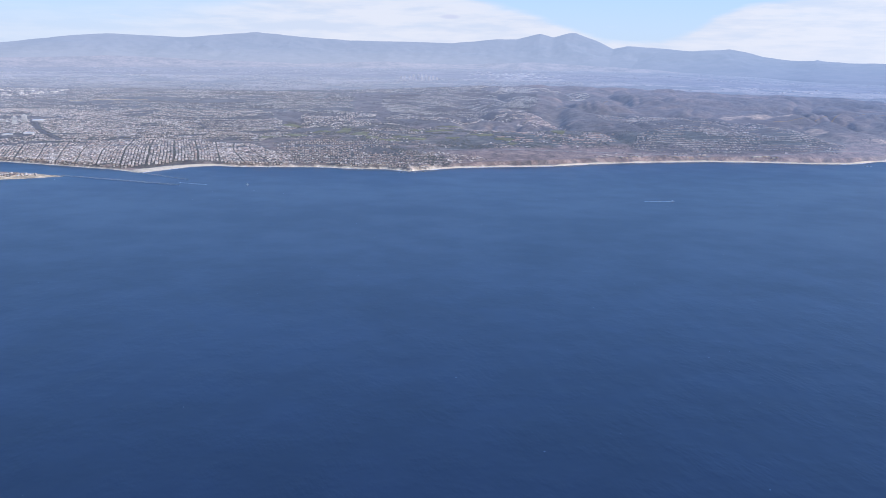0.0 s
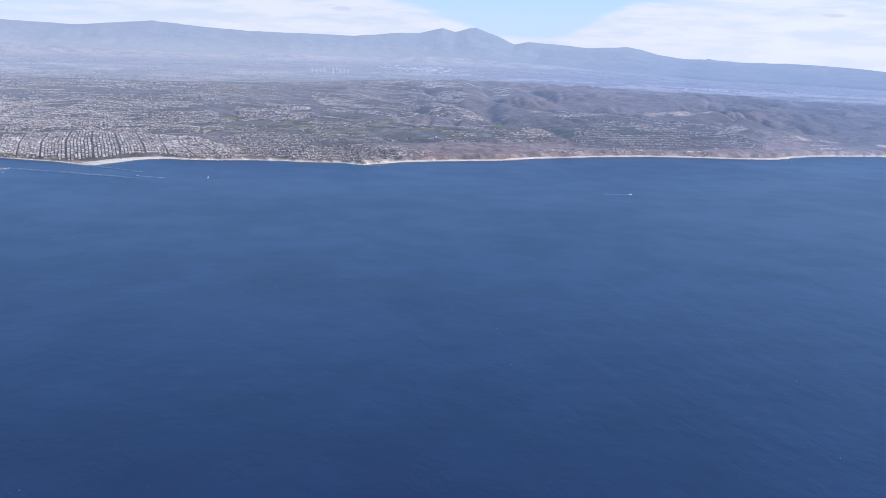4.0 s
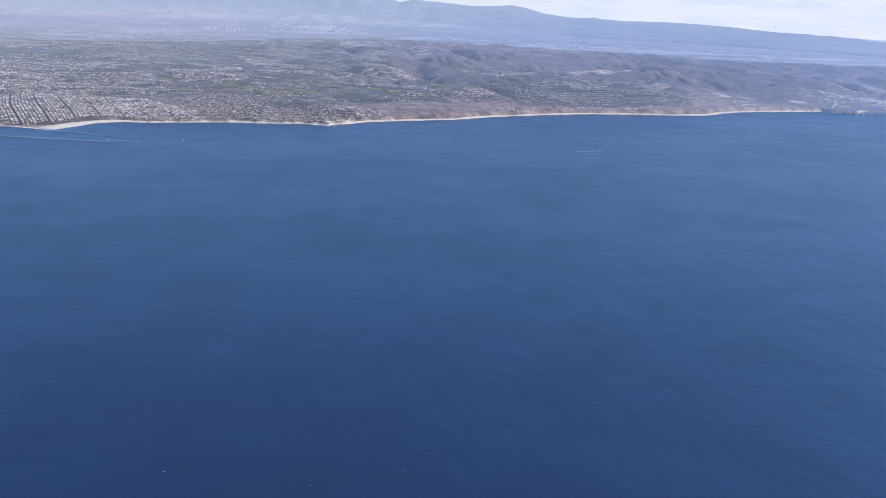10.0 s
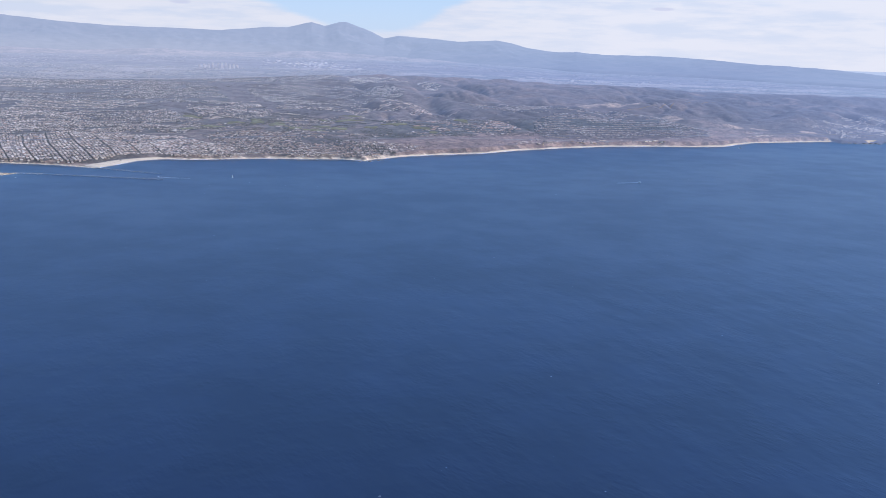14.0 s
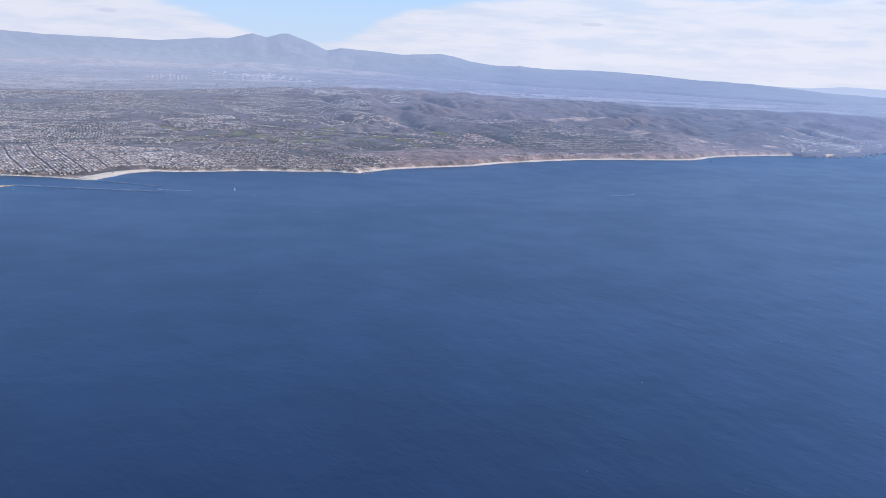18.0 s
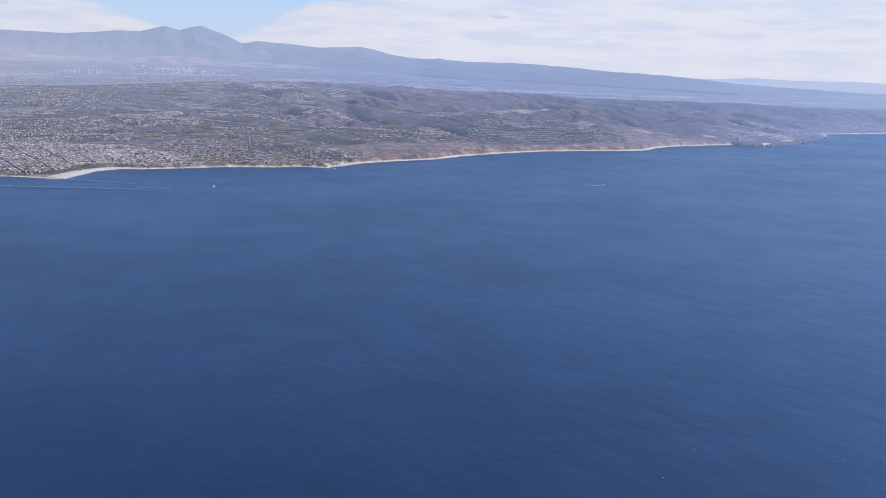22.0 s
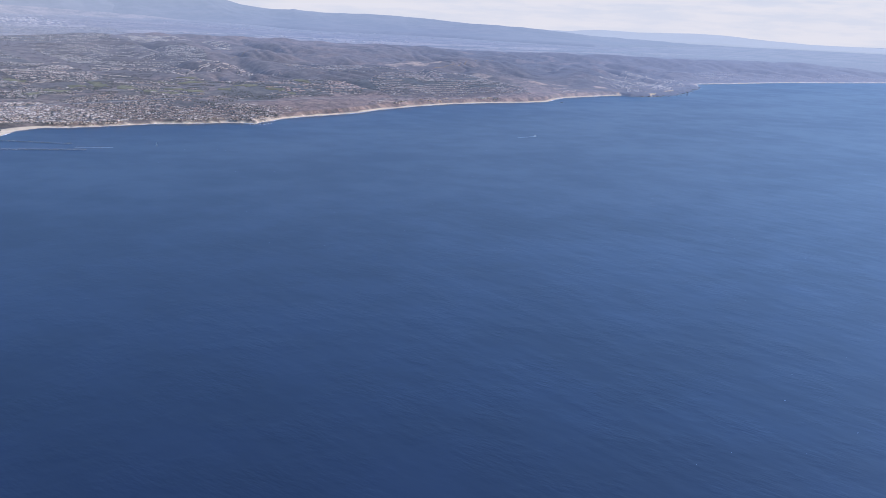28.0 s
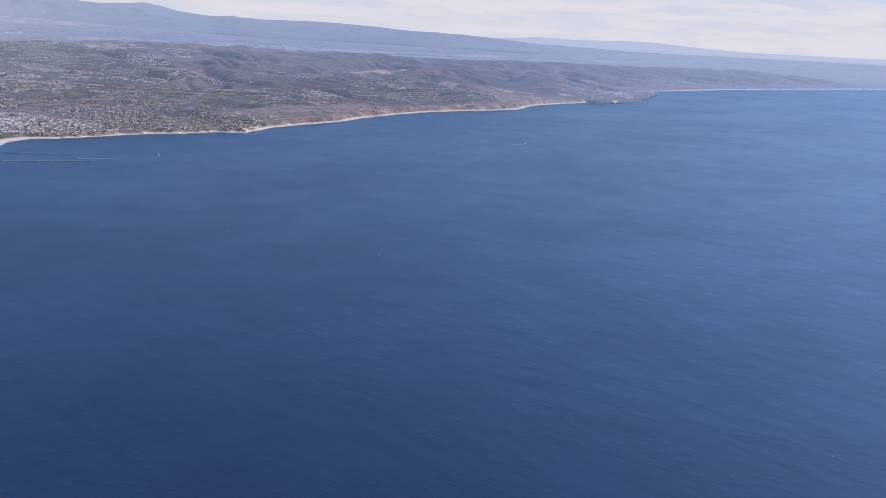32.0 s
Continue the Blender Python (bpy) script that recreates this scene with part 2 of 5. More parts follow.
def height(x, y, shore=None):
    x, y = np.asarray(x, float), np.asarray(y, float)
    s, s2 = inland(x, y) if shore is None else shore
    # width of the sand before the bluff begins
    sand = 2.0 + 11.0 * np.exp(-((x + 196) / 22) ** 2) + 2.0 * smooth(x, 0, 40) * (1 - smooth(x, 460, 480)) - 1.6 * smooth(x, -130, -110) * (1 - smooth(x, -30, 0))
    bluff = (1.6 + 1.2 * smooth(x, 0, 60) - 1.5 * smooth(x, 474, 490)) * (1 - 0.85 * smooth(x, 690, 740)) * smooth(s, sand, sand + 2.2 + 1.5 * grain(x, y, 12, 7))
    cy, cz = np.interp(x, CREST_X, CREST_Y), np.interp(x, CREST_X, CREST_Z)
    back = np.maximum(y - cy, 0.0)
    u = np.where(back > 0, 1.0, s / np.maximum(s + cy - y, 1.0))
    gentle = smooth(x, 450, 600)
    climb = np.interp(u * (1 - 0.45 * gentle * (1 - u)), CLIMB_U, CLIMB_Z) * (cz - 2.5)
    # behind the crest the land falls to the inland plain
    low = 7.2 + 16.0 * smooth(y, 1700, 3000) * (1 - smooth(x - 0.35 * (y - 1700), 250, 800))
    far = smooth(back, 0, 330 + 300 * (1 - smooth(x, -500, -100)))
    climb = climb + (low - climb) * far
    hills = np.zeros(x.shape)
    for hx, hy, a, b, turn, h in HILLS:
        c, q = math.cos(radians(turn)), math.sin(radians(turn))
        dx, dy = x - hx, y - hy
        hills += h * np.exp(-((dx * c + dy * q) / a) ** 2 - ((dy * c - dx * q) / b) ** 2)
    # canyons and spurs running down to the sea
    bay = smooth(x, 450, 650)
    wild = smooth(s, 70 - 55 * bay, 190 - 110 * bay) * (0.3 + 0.7 * smooth(x, -60, 60)) * (1 - 0.8 * far) * (1 - 0.85 * smooth(x, 1280, 1420))
    wx, wy = x + 60 * (fractal(x, y, 90, 11, 3) - 0.5), y + 60 * (fractal(x, y, 90, 12, 3) - 0.5)
    valley = (1.0 - np.abs(2.0 * grain(wx + 0.25 * wy, wy * 0.55, 54, 21) - 1.0)) ** 2
    gully = (1.0 - np.abs(2.0 * grain(wx - 0.1 * wy, wy * 0.45, 19, 27) - 1.0)) ** 1.5
    top = smooth(u, 0.8, 1.0) * (1 - far)
    relief = -9.5 * valley * (1 - 0.8 * top) - 3.6 * gully * (0.4 + 0.6 * smooth(x, 40, 120)) + 3.4 * (1 - 0.6 * top)
    land = bluff + climb + hills + wild * (relief + (fractal(x, y, 24, 31, 4) - 0.5) * 1.6)
    land = 0.22 * np.clip(s, 0, 3) + np.maximum(land, 0.3) * smooth(s, 0.5, 5)
    flat_low = 0.16 * np.clip(s2, 0, 4) + 0.5 * smooth(s2, 3, 9)
    sea = np.maximum(0.25 * np.maximum(s, s2), -4.0) - 0.05
    return np.where(s > 0, land, np.where(s2 > 0, flat_low, sea))


# ---- mesh and part helpers ----
def mesh_np(name, verts, faces, mats=(), index=None, flat=True):
    """A mesh from arrays: verts (n, 3), faces (m, k) with one k for all."""
    me = bpy.data.meshes.new(name)
    verts, faces = np.ascontiguousarray(verts, np.float32), np.ascontiguousarray(faces, np.int32)
    m, k = faces.shape
    me.vertices.add(len(verts))
    me.vertices.foreach_set("co", verts.ravel())
    me.loops.add(m * k)
    me.loops.foreach_set("vertex_index", faces.ravel())
    me.polygons.add(m)
    me.polygons.foreach_set("loop_start", np.arange(0, m * k, k, dtype=np.int32))
    if index is not None:
        me.polygons.foreach_set("material_index", np.ascontiguousarray(index, np.int32))
    me.polygons.foreach_set("use_smooth", np.full(m, not flat))
    for mat in mats:
        me.materials.append(mat)
    me.update(calc_edges=True)
    return me


def grid_faces(rows, cols):
    a = (np.arange(rows - 1)[:, None] * cols + np.arange(cols - 1)[None, :]).ravel()
    return np.stack([a, a + 1, a + cols + 1, a + cols], 1)


def part(name, bm, material, parent, label=""):
    """One mesh object from a bmesh, under a thing or a part."""
    me = bpy.data.meshes.new(name)
    bm.to_mesh(me)
    bm.free()
    me.materials.append(material)
    ob = new(name, me)
    ob.parent = parent
    if label:
        tagged(ob, label)
    return ob


def thing(name, at, label, category, group="", turn=0.0, kind=""):
    ob = new(name)
    ob.empty_display_size = 0.1
    ob.matrix_world = pose(at[0], at[1], at[2], 0, 0, turn)
    return tagged(ob, label, category, group, kind)


def box(bm, x0, x1, y0, y1, z0, z1, bevel=0.0):
    r = bmesh.ops.create_cube(bm, size=1.0)
    bmesh.ops.transform(bm, matrix=Matrix.Translation(((x0 + x1) / 2, (y0 + y1) / 2, (z0 + z1) / 2)) @ Matrix.Diagonal((x1 - x0, y1 - y0, z1 - z0, 1)), verts=r["verts"])
    if bevel:
        bmesh.ops.bevel(bm, geom=list({e for v in r["verts"] for e in v.link_edges}), offset=bevel, segments=1, affect="EDGES")
    return bm


def boxes(*rows):
    bm = bmesh.new()
    for r in rows:
        box(bm, *r)
    return bm


# ---- materials ----
def material(name, rough=0.9):
    m = bpy.data.materials.new(name)
    m.use_nodes = True
    n = Nodes(m.node_tree)
    b = n.add("ShaderNodeBsdfPrincipled", None, Roughness=rough)
    if rough >= 0.8:
        n.put(b, "Specular_IOR_Level", 0.15)
    n.add("ShaderNodeOutputMaterial", None, Surface=b.outputs[0])
    return m, n, b


def speckled(name, a, b, scale, rough=0.9, bump=0.3, island=False, metal=0.0):
    """Two tones mixed by noise at two scales; with island, each piece also takes its own tone."""
    m, n, bs = material(name, rough)
    pos = n.add("ShaderNodeTexCoord").outputs["Object"]
    fac = n.math("ADD", n.math("MULTIPLY", n.noise(pos, scale), 0.6), n.math("MULTIPLY", n.noise(pos, scale * 7, 3), 0.4))
    fac = n.ramp(fac, 0.3, 0.7)
    if island:
        fac = n.math("ADD", n.math("MULTIPLY", fac, 0.35), n.math("MULTIPLY", n.add("ShaderNodeNewGeometry").outputs["Random Per Island"], 0.65))
    n.put(bs, "Base_Color", n.mix(fac, rgba(*a), rgba(*b)))
    n.put(bs, "Metallic", metal)
    if bump:
        bp = n.add("ShaderNodeBump", None, Strength=bump, Distance=0.1, Height=n.noise(pos, scale * 9, 3))
        n.put(bs, "Normal", bp.outputs[0])
    return m


def haze_glow(n, bs):
    """Haze painted as emission, growing with distance from a point under the camera's path."""
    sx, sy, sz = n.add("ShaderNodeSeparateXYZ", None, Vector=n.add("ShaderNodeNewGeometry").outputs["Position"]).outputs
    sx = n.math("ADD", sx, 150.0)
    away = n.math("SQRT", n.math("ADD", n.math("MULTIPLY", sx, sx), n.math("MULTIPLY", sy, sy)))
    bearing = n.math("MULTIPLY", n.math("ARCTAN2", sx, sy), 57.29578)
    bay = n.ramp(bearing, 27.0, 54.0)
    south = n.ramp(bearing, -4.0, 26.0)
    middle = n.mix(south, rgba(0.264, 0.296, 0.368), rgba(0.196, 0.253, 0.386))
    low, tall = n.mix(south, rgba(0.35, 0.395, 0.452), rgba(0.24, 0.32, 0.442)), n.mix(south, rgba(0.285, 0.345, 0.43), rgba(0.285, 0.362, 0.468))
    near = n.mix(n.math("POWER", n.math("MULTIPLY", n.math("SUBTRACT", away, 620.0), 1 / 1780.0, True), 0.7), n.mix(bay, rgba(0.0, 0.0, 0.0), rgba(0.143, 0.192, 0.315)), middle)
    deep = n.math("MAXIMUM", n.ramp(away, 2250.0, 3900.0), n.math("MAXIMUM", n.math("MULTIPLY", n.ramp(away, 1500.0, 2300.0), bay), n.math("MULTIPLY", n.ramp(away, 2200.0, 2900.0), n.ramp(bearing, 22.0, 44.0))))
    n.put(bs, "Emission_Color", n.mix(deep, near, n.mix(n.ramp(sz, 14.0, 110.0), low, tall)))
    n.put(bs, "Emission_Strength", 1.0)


def stops(n, fac, colours):
    r = n.add("ShaderNodeValToRGB", None, Fac=fac)
    r.color_ramp.interpolation = "CONSTANT"
    while len(r.color_ramp.elements) < len(colours):
        r.color_ramp.elements.new(0.5)
    for e, (p, c) in zip(r.color_ramp.elements, colours):
        e.position, e.color = p, rgba(*c)
    return r.outputs[0]


def varied(name, colours, rough=0.85):
    """Each piece takes one of the colours."""
    m, n, bs = material(name, rough)
    rnd = n.add("ShaderNodeNewGeometry").outputs["Random Per Island"]
    pos = n.add("ShaderNodeTexCoord").outputs["Object"]
    # sheen here and emission below put haze over houses, trees and scrub
    n.put(bs, "Sheen_Weight", 0.08)
    dirt = n.ramp(n.noise(pos, 1.7), 0.3, 0.8, 0.82, 1.08)
    n.put(bs, "Base_Color", n.mix(1.0, stops(n, rnd, colours), dirt, "MULTIPLY"))
    haze_glow(n, bs)
    return m


def per_object(name, colours, rough=0.85):
    m, n, bs = material(name, rough)
    rnd = n.add("ShaderNodeObjectInfo").outputs["Random"]
    pos = n.add("ShaderNodeTexCoord").outputs["Object"]
    dirt = n.ramp(n.noise(pos, 3.0), 0.3, 0.8, 0.82, 1.08)
    n.put(bs, "Base_Color", n.mix(1.0, stops(n, rnd, colours), dirt, "MULTIPLY"))
    return m


WALLS = [(0.0, (0.76, 0.61, 0.45)), (0.3, (0.6, 0.46, 0.33)), (0.55, (0.86, 0.74, 0.58)), (0.72, (0.46, 0.36, 0.27)), (0.88, (0.62, 0.44, 0.31))]
ROOFS = [(0.0, (0.32, 0.26, 0.21)), (0.26, (0.68, 0.55, 0.41)), (0.4, (0.19, 0.16, 0.13)), (0.62, (0.84, 0.73, 0.58)), (0.77, (0.42, 0.26, 0.17)), (0.9, (0.55, 0.43, 0.32))]
TAN_ROOFS = [(0.0, (0.42, 0.3, 0.21)), (0.3, (0.6, 0.49, 0.37)), (0.45, (0.27, 0.19, 0.14)), (0.7, (0.74, 0.64, 0.51)), (0.8, (0.18, 0.15, 0.13))]
TILE_ROOFS = [(0.0, (0.55, 0.32, 0.2)), (0.4, (0.6, 0.42, 0.3)), (0.7, (0.48, 0.25, 0.16)), (0.88, (0.66, 0.56, 0.46))]
m_wall, m_roof, m_tan, m_tile = varied("house_walls", WALLS), varied("mixed_roofs", ROOFS), varied("tan_roofs", TAN_ROOFS), varied("clay_tile_roofs", TILE_ROOFS)
WALLS_TAN = [(0.0, (0.5, 0.39, 0.3)), (0.3, (0.36, 0.27, 0.2)), (0.5, (0.68, 0.57, 0.46)), (0.66, (0.28, 0.21, 0.16)), (0.86, (0.52, 0.35, 0.24))]
m_wall_tan = varied("tan_house_walls", WALLS_TAN)
m_wall_one, m_roof_one = per_object("stucco_wall", WALLS), per_object("house_roof", ROOFS)
m_tree = varied("foliage", [(0.0, (0.108, 0.1, 0.07)), (0.35, (0.14, 0.122, 0.082)), (0.7, (0.092, 0.088, 0.064)), (0.88, (0.17, 0.142, 0.094))], 0.8)
m_bush = varied("coastal_scrub", [(0.0, (0.098, 0.086, 0.068)), (0.4, (0.08, 0.075, 0.058)), (0.75, (0.12, 0.1, 0.08))], 0.9)
m_sand = speckled("sand", (0.56, 0.44, 0.29), (0.7, 0.57, 0.39), 0.25, 0.95, 0.2)
m_jetty = speckled("pale_jetty_stone", (0.3, 0.29, 0.28), (0.5, 0.485, 0.46), 0.9, 0.9, 0.8)
m_rock = speckled("rock", (0.12, 0.115, 0.11), (0.3, 0.28, 0.25), 0.9, 0.9, 0.8)
m_concrete = speckled("pale_concrete_road", (0.24, 0.225, 0.215), (0.34, 0.32, 0.3), 0.2, 0.85, 0.2)
m_asphalt_pale = speckled("weathered_asphalt", (0.13, 0.125, 0.12), (0.2, 0.19, 0.18), 0.2, 0.9, 0.2)
m_track = speckled("dry_track", (0.26, 0.2, 0.15), (0.36, 0.28, 0.21), 0.3, 0.95, 0.2)
m_green = speckled("mown_grass", (0.13, 0.125, 0.08), (0.29, 0.272, 0.165), 0.12, 0.9, 0.2)
m_foam = speckled("foam", (0.7, 0.74, 0.78), (0.9, 0.92, 0.93), 0.8, 0.7, 0.4)
m_white = speckled("white_gelcoat", (0.78, 0.79, 0.8), (0.84, 0.85, 0.85), 2.0, 0.35, 0.05)
m_sail = speckled("sailcloth", (0.76, 0.76, 0.74), (0.84, 0.84, 0.82), 1.5, 0.8, 0.2)
m_glass = speckled("dark_glazing", (0.05, 0.055, 0.06), (0.09, 0.1, 0.11), 3.0, 0.35, 0.0)
m_cream = speckled("cream_concrete", (0.66, 0.6, 0.5), (0.76, 0.7, 0.6), 0.8, 0.85, 0.1)
m_flat_roof = varied("flat_roofs", [(0.0, (0.8, 0.8, 0.8)), (0.5, (0.68, 0.68, 0.68)), (0.8, (0.55, 0.53, 0.5))], 0.7)

# land: cover is stored per vertex as plain ground colour, grain and relief come from noise
def land_material(name):
    m, n, bs = material(name, 0.95)
    pos = n.add("ShaderNodeTexCoord").outputs["Object"]
    cover_col, planted = n.add("ShaderNodeVertexColor", {"layer_name": "cover"}).outputs
    f1 = n.ramp(n.noise(pos, 0.11, 6.0, 0.65), 0.3, 0.72, 0.8, 1.75)
    f2 = n.ramp(n.noise(pos, 0.75, 3.0, 0.6), 0.3, 0.7, 0.74, 1.26)
    bushy = n.ramp(n.noise(pos, 0.24, 6.0, 0.7), 0.47, 0.6, 0.0, 0.6)
    ground = n.mix(bushy, cover_col, n.mix(1.0, cover_col, rgba(0.57, 0.53, 0.48), "MULTIPLY"))
    shrubs = n.ramp(n.noise(pos, 0.14, 5.0, 0.65), 0.48, 0.56)
    ground = n.mix(n.math("MULTIPLY", shrubs, planted), ground, rgba(0.066, 0.058, 0.045))
    n.put(bs, "Base_Color", n.mix(1.0, n.mix(1.0, ground, f1, "MULTIPLY"), f2, "MULTIPLY"))
    # bluish sheen standing in for haze on ground seen at low angles
    n.put(bs, "Sheen_Weight", 0.055), n.put(bs, "Sheen_Roughness", 0.55), n.put(bs, "Sheen_Tint", rgba(0.85, 0.9, 1.0))
    bp = n.add("ShaderNodeBump", None, Strength=0.5, Distance=0.6, Height=n.noise(pos, 0.35, 4.0))
    n.put(bs, "Normal", bp.outputs[0])
    # haze painted on as emission, over the near ground too
    haze_glow(n, bs)
    return m


m_land = land_material("ground_cover")

# sea: dark blue water, short wind chop over a long swell, with slicks and ruffled patches
m_sea, n, bs = material("sea_water", 0.18)
pos = n.add("ShaderNodeTexCoord").outputs["Object"]


def turned(vec, degrees, tight, long):
    return n.add("ShaderNodeMapping", {"vector_type": "TEXTURE"}, Vector=vec, Rotation=(0, 0, radians(degrees)), Scale=(1 / tight, 1 / long, 1.0)).outputs[0]


lane = turned(pos, 60, 1.0, 0.75)
patch = n.math("ADD", n.math("MULTIPLY", n.noise(lane, 0.011, 3.0, 0.5), 0.5), n.math("MULTIPLY", n.noise(pos, 0.04, 5.0, 0.6), 0.5))
calm = n.ramp(patch, 0.38, 0.62)
deep_blue = n.mix(calm, rgba(0.0090, 0.0172, 0.0390), rgba(0.0124, 0.0224, 0.0515))
shoal_r, shoal_g, _ = n.add("ShaderNodeSeparateColor", None, Color=n.add("ShaderNodeVertexColor", {"layer_name": "shoal"}).outputs[0]).outputs
shelf = n.mix(n.math("MULTIPLY", shoal_r, 0.75), deep_blue, rgba(0.0128, 0.0315, 0.0800))
n.put(bs, "Base_Color", n.mix(n.math("MULTIPLY", shoal_g, 0.8), shelf, rgba(0.024, 0.064, 0.092)))
n.put(bs, "Roughness", n.ramp(patch, 0.36, 0.64, 0.335, 0.285))
n.put(bs, "IOR", 1.45)
gust = n.ramp(n.noise(pos, 0.06, 3.0, 0.6), 0.4, 0.64, 0.12, 1.0)
# waves flatten away from the camera's path to fit its view
far_fade = n.ramp(n.add("ShaderNodeSeparateXYZ", None, Vector=pos).outputs[1], 230.0, 470.0, 1.0, 0.12)
gust = n.math("MULTIPLY", gust, far_fade)
chop = n.math("MULTIPLY", n.noise(turned(pos, 19, 1.0, 0.36), 0.75, 2.0, 0.5), n.math("MULTIPLY", gust, 0.6))
ripple = n.math("MULTIPLY", n.noise(turned(pos, 16, 1.0, 0.4), 1.5, 1.0, 0.5), n.math("MULTIPLY", gust, 0.26))
swell = n.math("MULTIPLY", n.noise(turned(pos, 3, 1.0, 0.45), 0.14, 1.5, 0.5), n.math("MULTIPLY", far_fade, 1.5))
bp = n.add("ShaderNodeBump", None, Strength=0.19, Distance=0.5, Height=n.math("ADD", n.math("ADD", chop, ripple), swell))
n.put(bs, "Normal", bp.outputs[0])


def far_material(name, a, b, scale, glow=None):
    """The far distance: two tones of ground, roofs or leaves, haze painted as emission."""
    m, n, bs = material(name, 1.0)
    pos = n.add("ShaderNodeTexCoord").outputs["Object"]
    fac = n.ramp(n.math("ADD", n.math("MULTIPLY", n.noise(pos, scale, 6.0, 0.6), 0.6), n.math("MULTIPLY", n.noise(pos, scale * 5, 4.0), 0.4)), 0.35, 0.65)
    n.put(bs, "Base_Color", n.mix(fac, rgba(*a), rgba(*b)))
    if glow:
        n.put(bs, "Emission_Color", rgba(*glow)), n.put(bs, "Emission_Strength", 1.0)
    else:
        haze_glow(n, bs)
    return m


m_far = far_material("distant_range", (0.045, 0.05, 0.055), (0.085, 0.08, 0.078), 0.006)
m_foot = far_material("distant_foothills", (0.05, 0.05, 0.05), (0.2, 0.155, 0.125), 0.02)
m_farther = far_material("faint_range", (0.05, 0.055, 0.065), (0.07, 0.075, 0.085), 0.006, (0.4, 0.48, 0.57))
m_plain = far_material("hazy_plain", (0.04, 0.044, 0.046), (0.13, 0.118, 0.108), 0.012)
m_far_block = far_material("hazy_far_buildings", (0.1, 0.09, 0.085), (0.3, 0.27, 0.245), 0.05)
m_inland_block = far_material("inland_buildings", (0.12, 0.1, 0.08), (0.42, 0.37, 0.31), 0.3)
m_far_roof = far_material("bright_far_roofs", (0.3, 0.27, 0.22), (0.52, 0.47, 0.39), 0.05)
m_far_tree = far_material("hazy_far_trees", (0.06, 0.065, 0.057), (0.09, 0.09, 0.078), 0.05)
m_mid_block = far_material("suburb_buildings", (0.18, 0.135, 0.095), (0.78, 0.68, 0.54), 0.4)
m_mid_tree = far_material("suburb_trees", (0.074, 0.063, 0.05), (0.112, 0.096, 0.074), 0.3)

# ---- large structure ----
sea_x = np.concatenate([[-6000, -3000, -1500], np.arange(-900, 1500, 10.0), [2000, 3500, 6000]])
sea_y = np.concatenate([[-5000, -2000, -500, 100], np.arange(250, 960, 8.0), [1200, 2500, 5000]])
SX, SY = np.meshgrid(sea_x, sea_y)
sea_me = mesh_np("water", np.stack([SX.ravel(), SY.ravel(), np.zeros(SX.size)], 1), grid_faces(*SX.shape), [m_sea], flat=False)
off = np.minimum(np.maximum(*inland(SX.ravel(), SY.ravel())), 0.0)
shoal = np.stack([np.exp(off / 110.0), np.exp(off / 12.0), off * 0, off * 0 + 1], 1)
sea_me.color_attributes.new("shoal", "FLOAT_COLOR", "POINT").data.foreach_set("color", shoal.astype(np.float32).ravel())
tagged(new("water", sea_me), "deep blue ocean with wind ripples, slicks and long swell", "sea", kind="structure")

ROADS = [
    ("road_coast_highway", [(-414, 734), (-324, 719), (-199, 719), (-121, 732), (-54, 743), (-14, 734), (31, 733), (98, 742), (157, 750), (216, 752), (285, 761), (349, 789), (420, 806), (480, 812), (560, 812)], 1.7, m_concrete, "coast highway running along the terrace", "road"),
    ("road_boulevard", [(-312, 749), (-343, 794), (-381, 864), (-402, 908), (-396, 940), (-370, 965)], 4.0, m_asphalt_pale, "wide grey boulevard climbing the hill", "road"),
    ("road_ridge", [(-230, 925), (-209, 950), (-193, 985), (-157, 1046), (-100, 1083), (-50, 1130), (-11, 1249)], 2.6, m_concrete, "pale toll road on the ridge", "road"),
    ("road_canyon", [(-182, 872), (-175, 883), (-158, 914), (-140, 945)], 2.4, m_concrete, "pale road through the canyon", "road"),
    ("road_hill", [(62, 754), (84, 785), (110, 808), (126, 847)], 1.1, m_concrete, "road winding up into the hills", "road"),
    ("road_track", [(336, 963), (381, 978), (476, 1065), (541, 1107)], 1.6, m_track, "pale dirt track along a ridge", "track"),
    ("road_saddle", [(126, 1067), (151, 1083), (202, 1164)], 1.6, m_track, "pale dirt road over a saddle", "track"),
    ("road_strip", [(-472, 1160), (-413, 1146), (-362, 1142)], 5, m_sand, "pale strip of bare graded ground", "ground"),
]
# districts: outline in plan, row direction in degrees, row spacing, lot spacing, how full, roof material
D_VILLAGE = [(-345, 660), (-268, 644), (-226, 632), (-196, 640), (-176, 656), (-150, 656), (-108, 660), (-119, 692), (-152, 742), (-192, 750), (-291, 733), (-392, 722)]
D_TERRACES = [(-554, 740), (-392, 726), (-291, 737), (-192, 755), (-150, 752), (-129, 780), (-150, 874), (-189, 995), (-568, 1044), (-635, 894)]
D_SHORE = [(-112, 658), (-60, 652), (-18, 650), (8, 684), (-16, 726), (-54, 747), (-111, 767), (-138, 755), (-124, 692)]
D_SHORE_EAST = [(4, 684), (30, 692), (44, 704), (19, 714), (-12, 718)]
D_GAP = [(-65, 860), (-30, 880), (30, 920), (90, 960), (75, 1000), (-10, 985), (-60, 960)]
D_PELICAN = [(-76, 1116), (-47, 1207), (17, 1283), (116, 1210), (109, 1097), (75, 1005), (-4, 982), (-53, 958), (-63, 1022)]
D_RIDGE = [(-147, 965), (-116, 987), (-76, 1008), (-68, 890), (-95, 827), (-136, 854)]
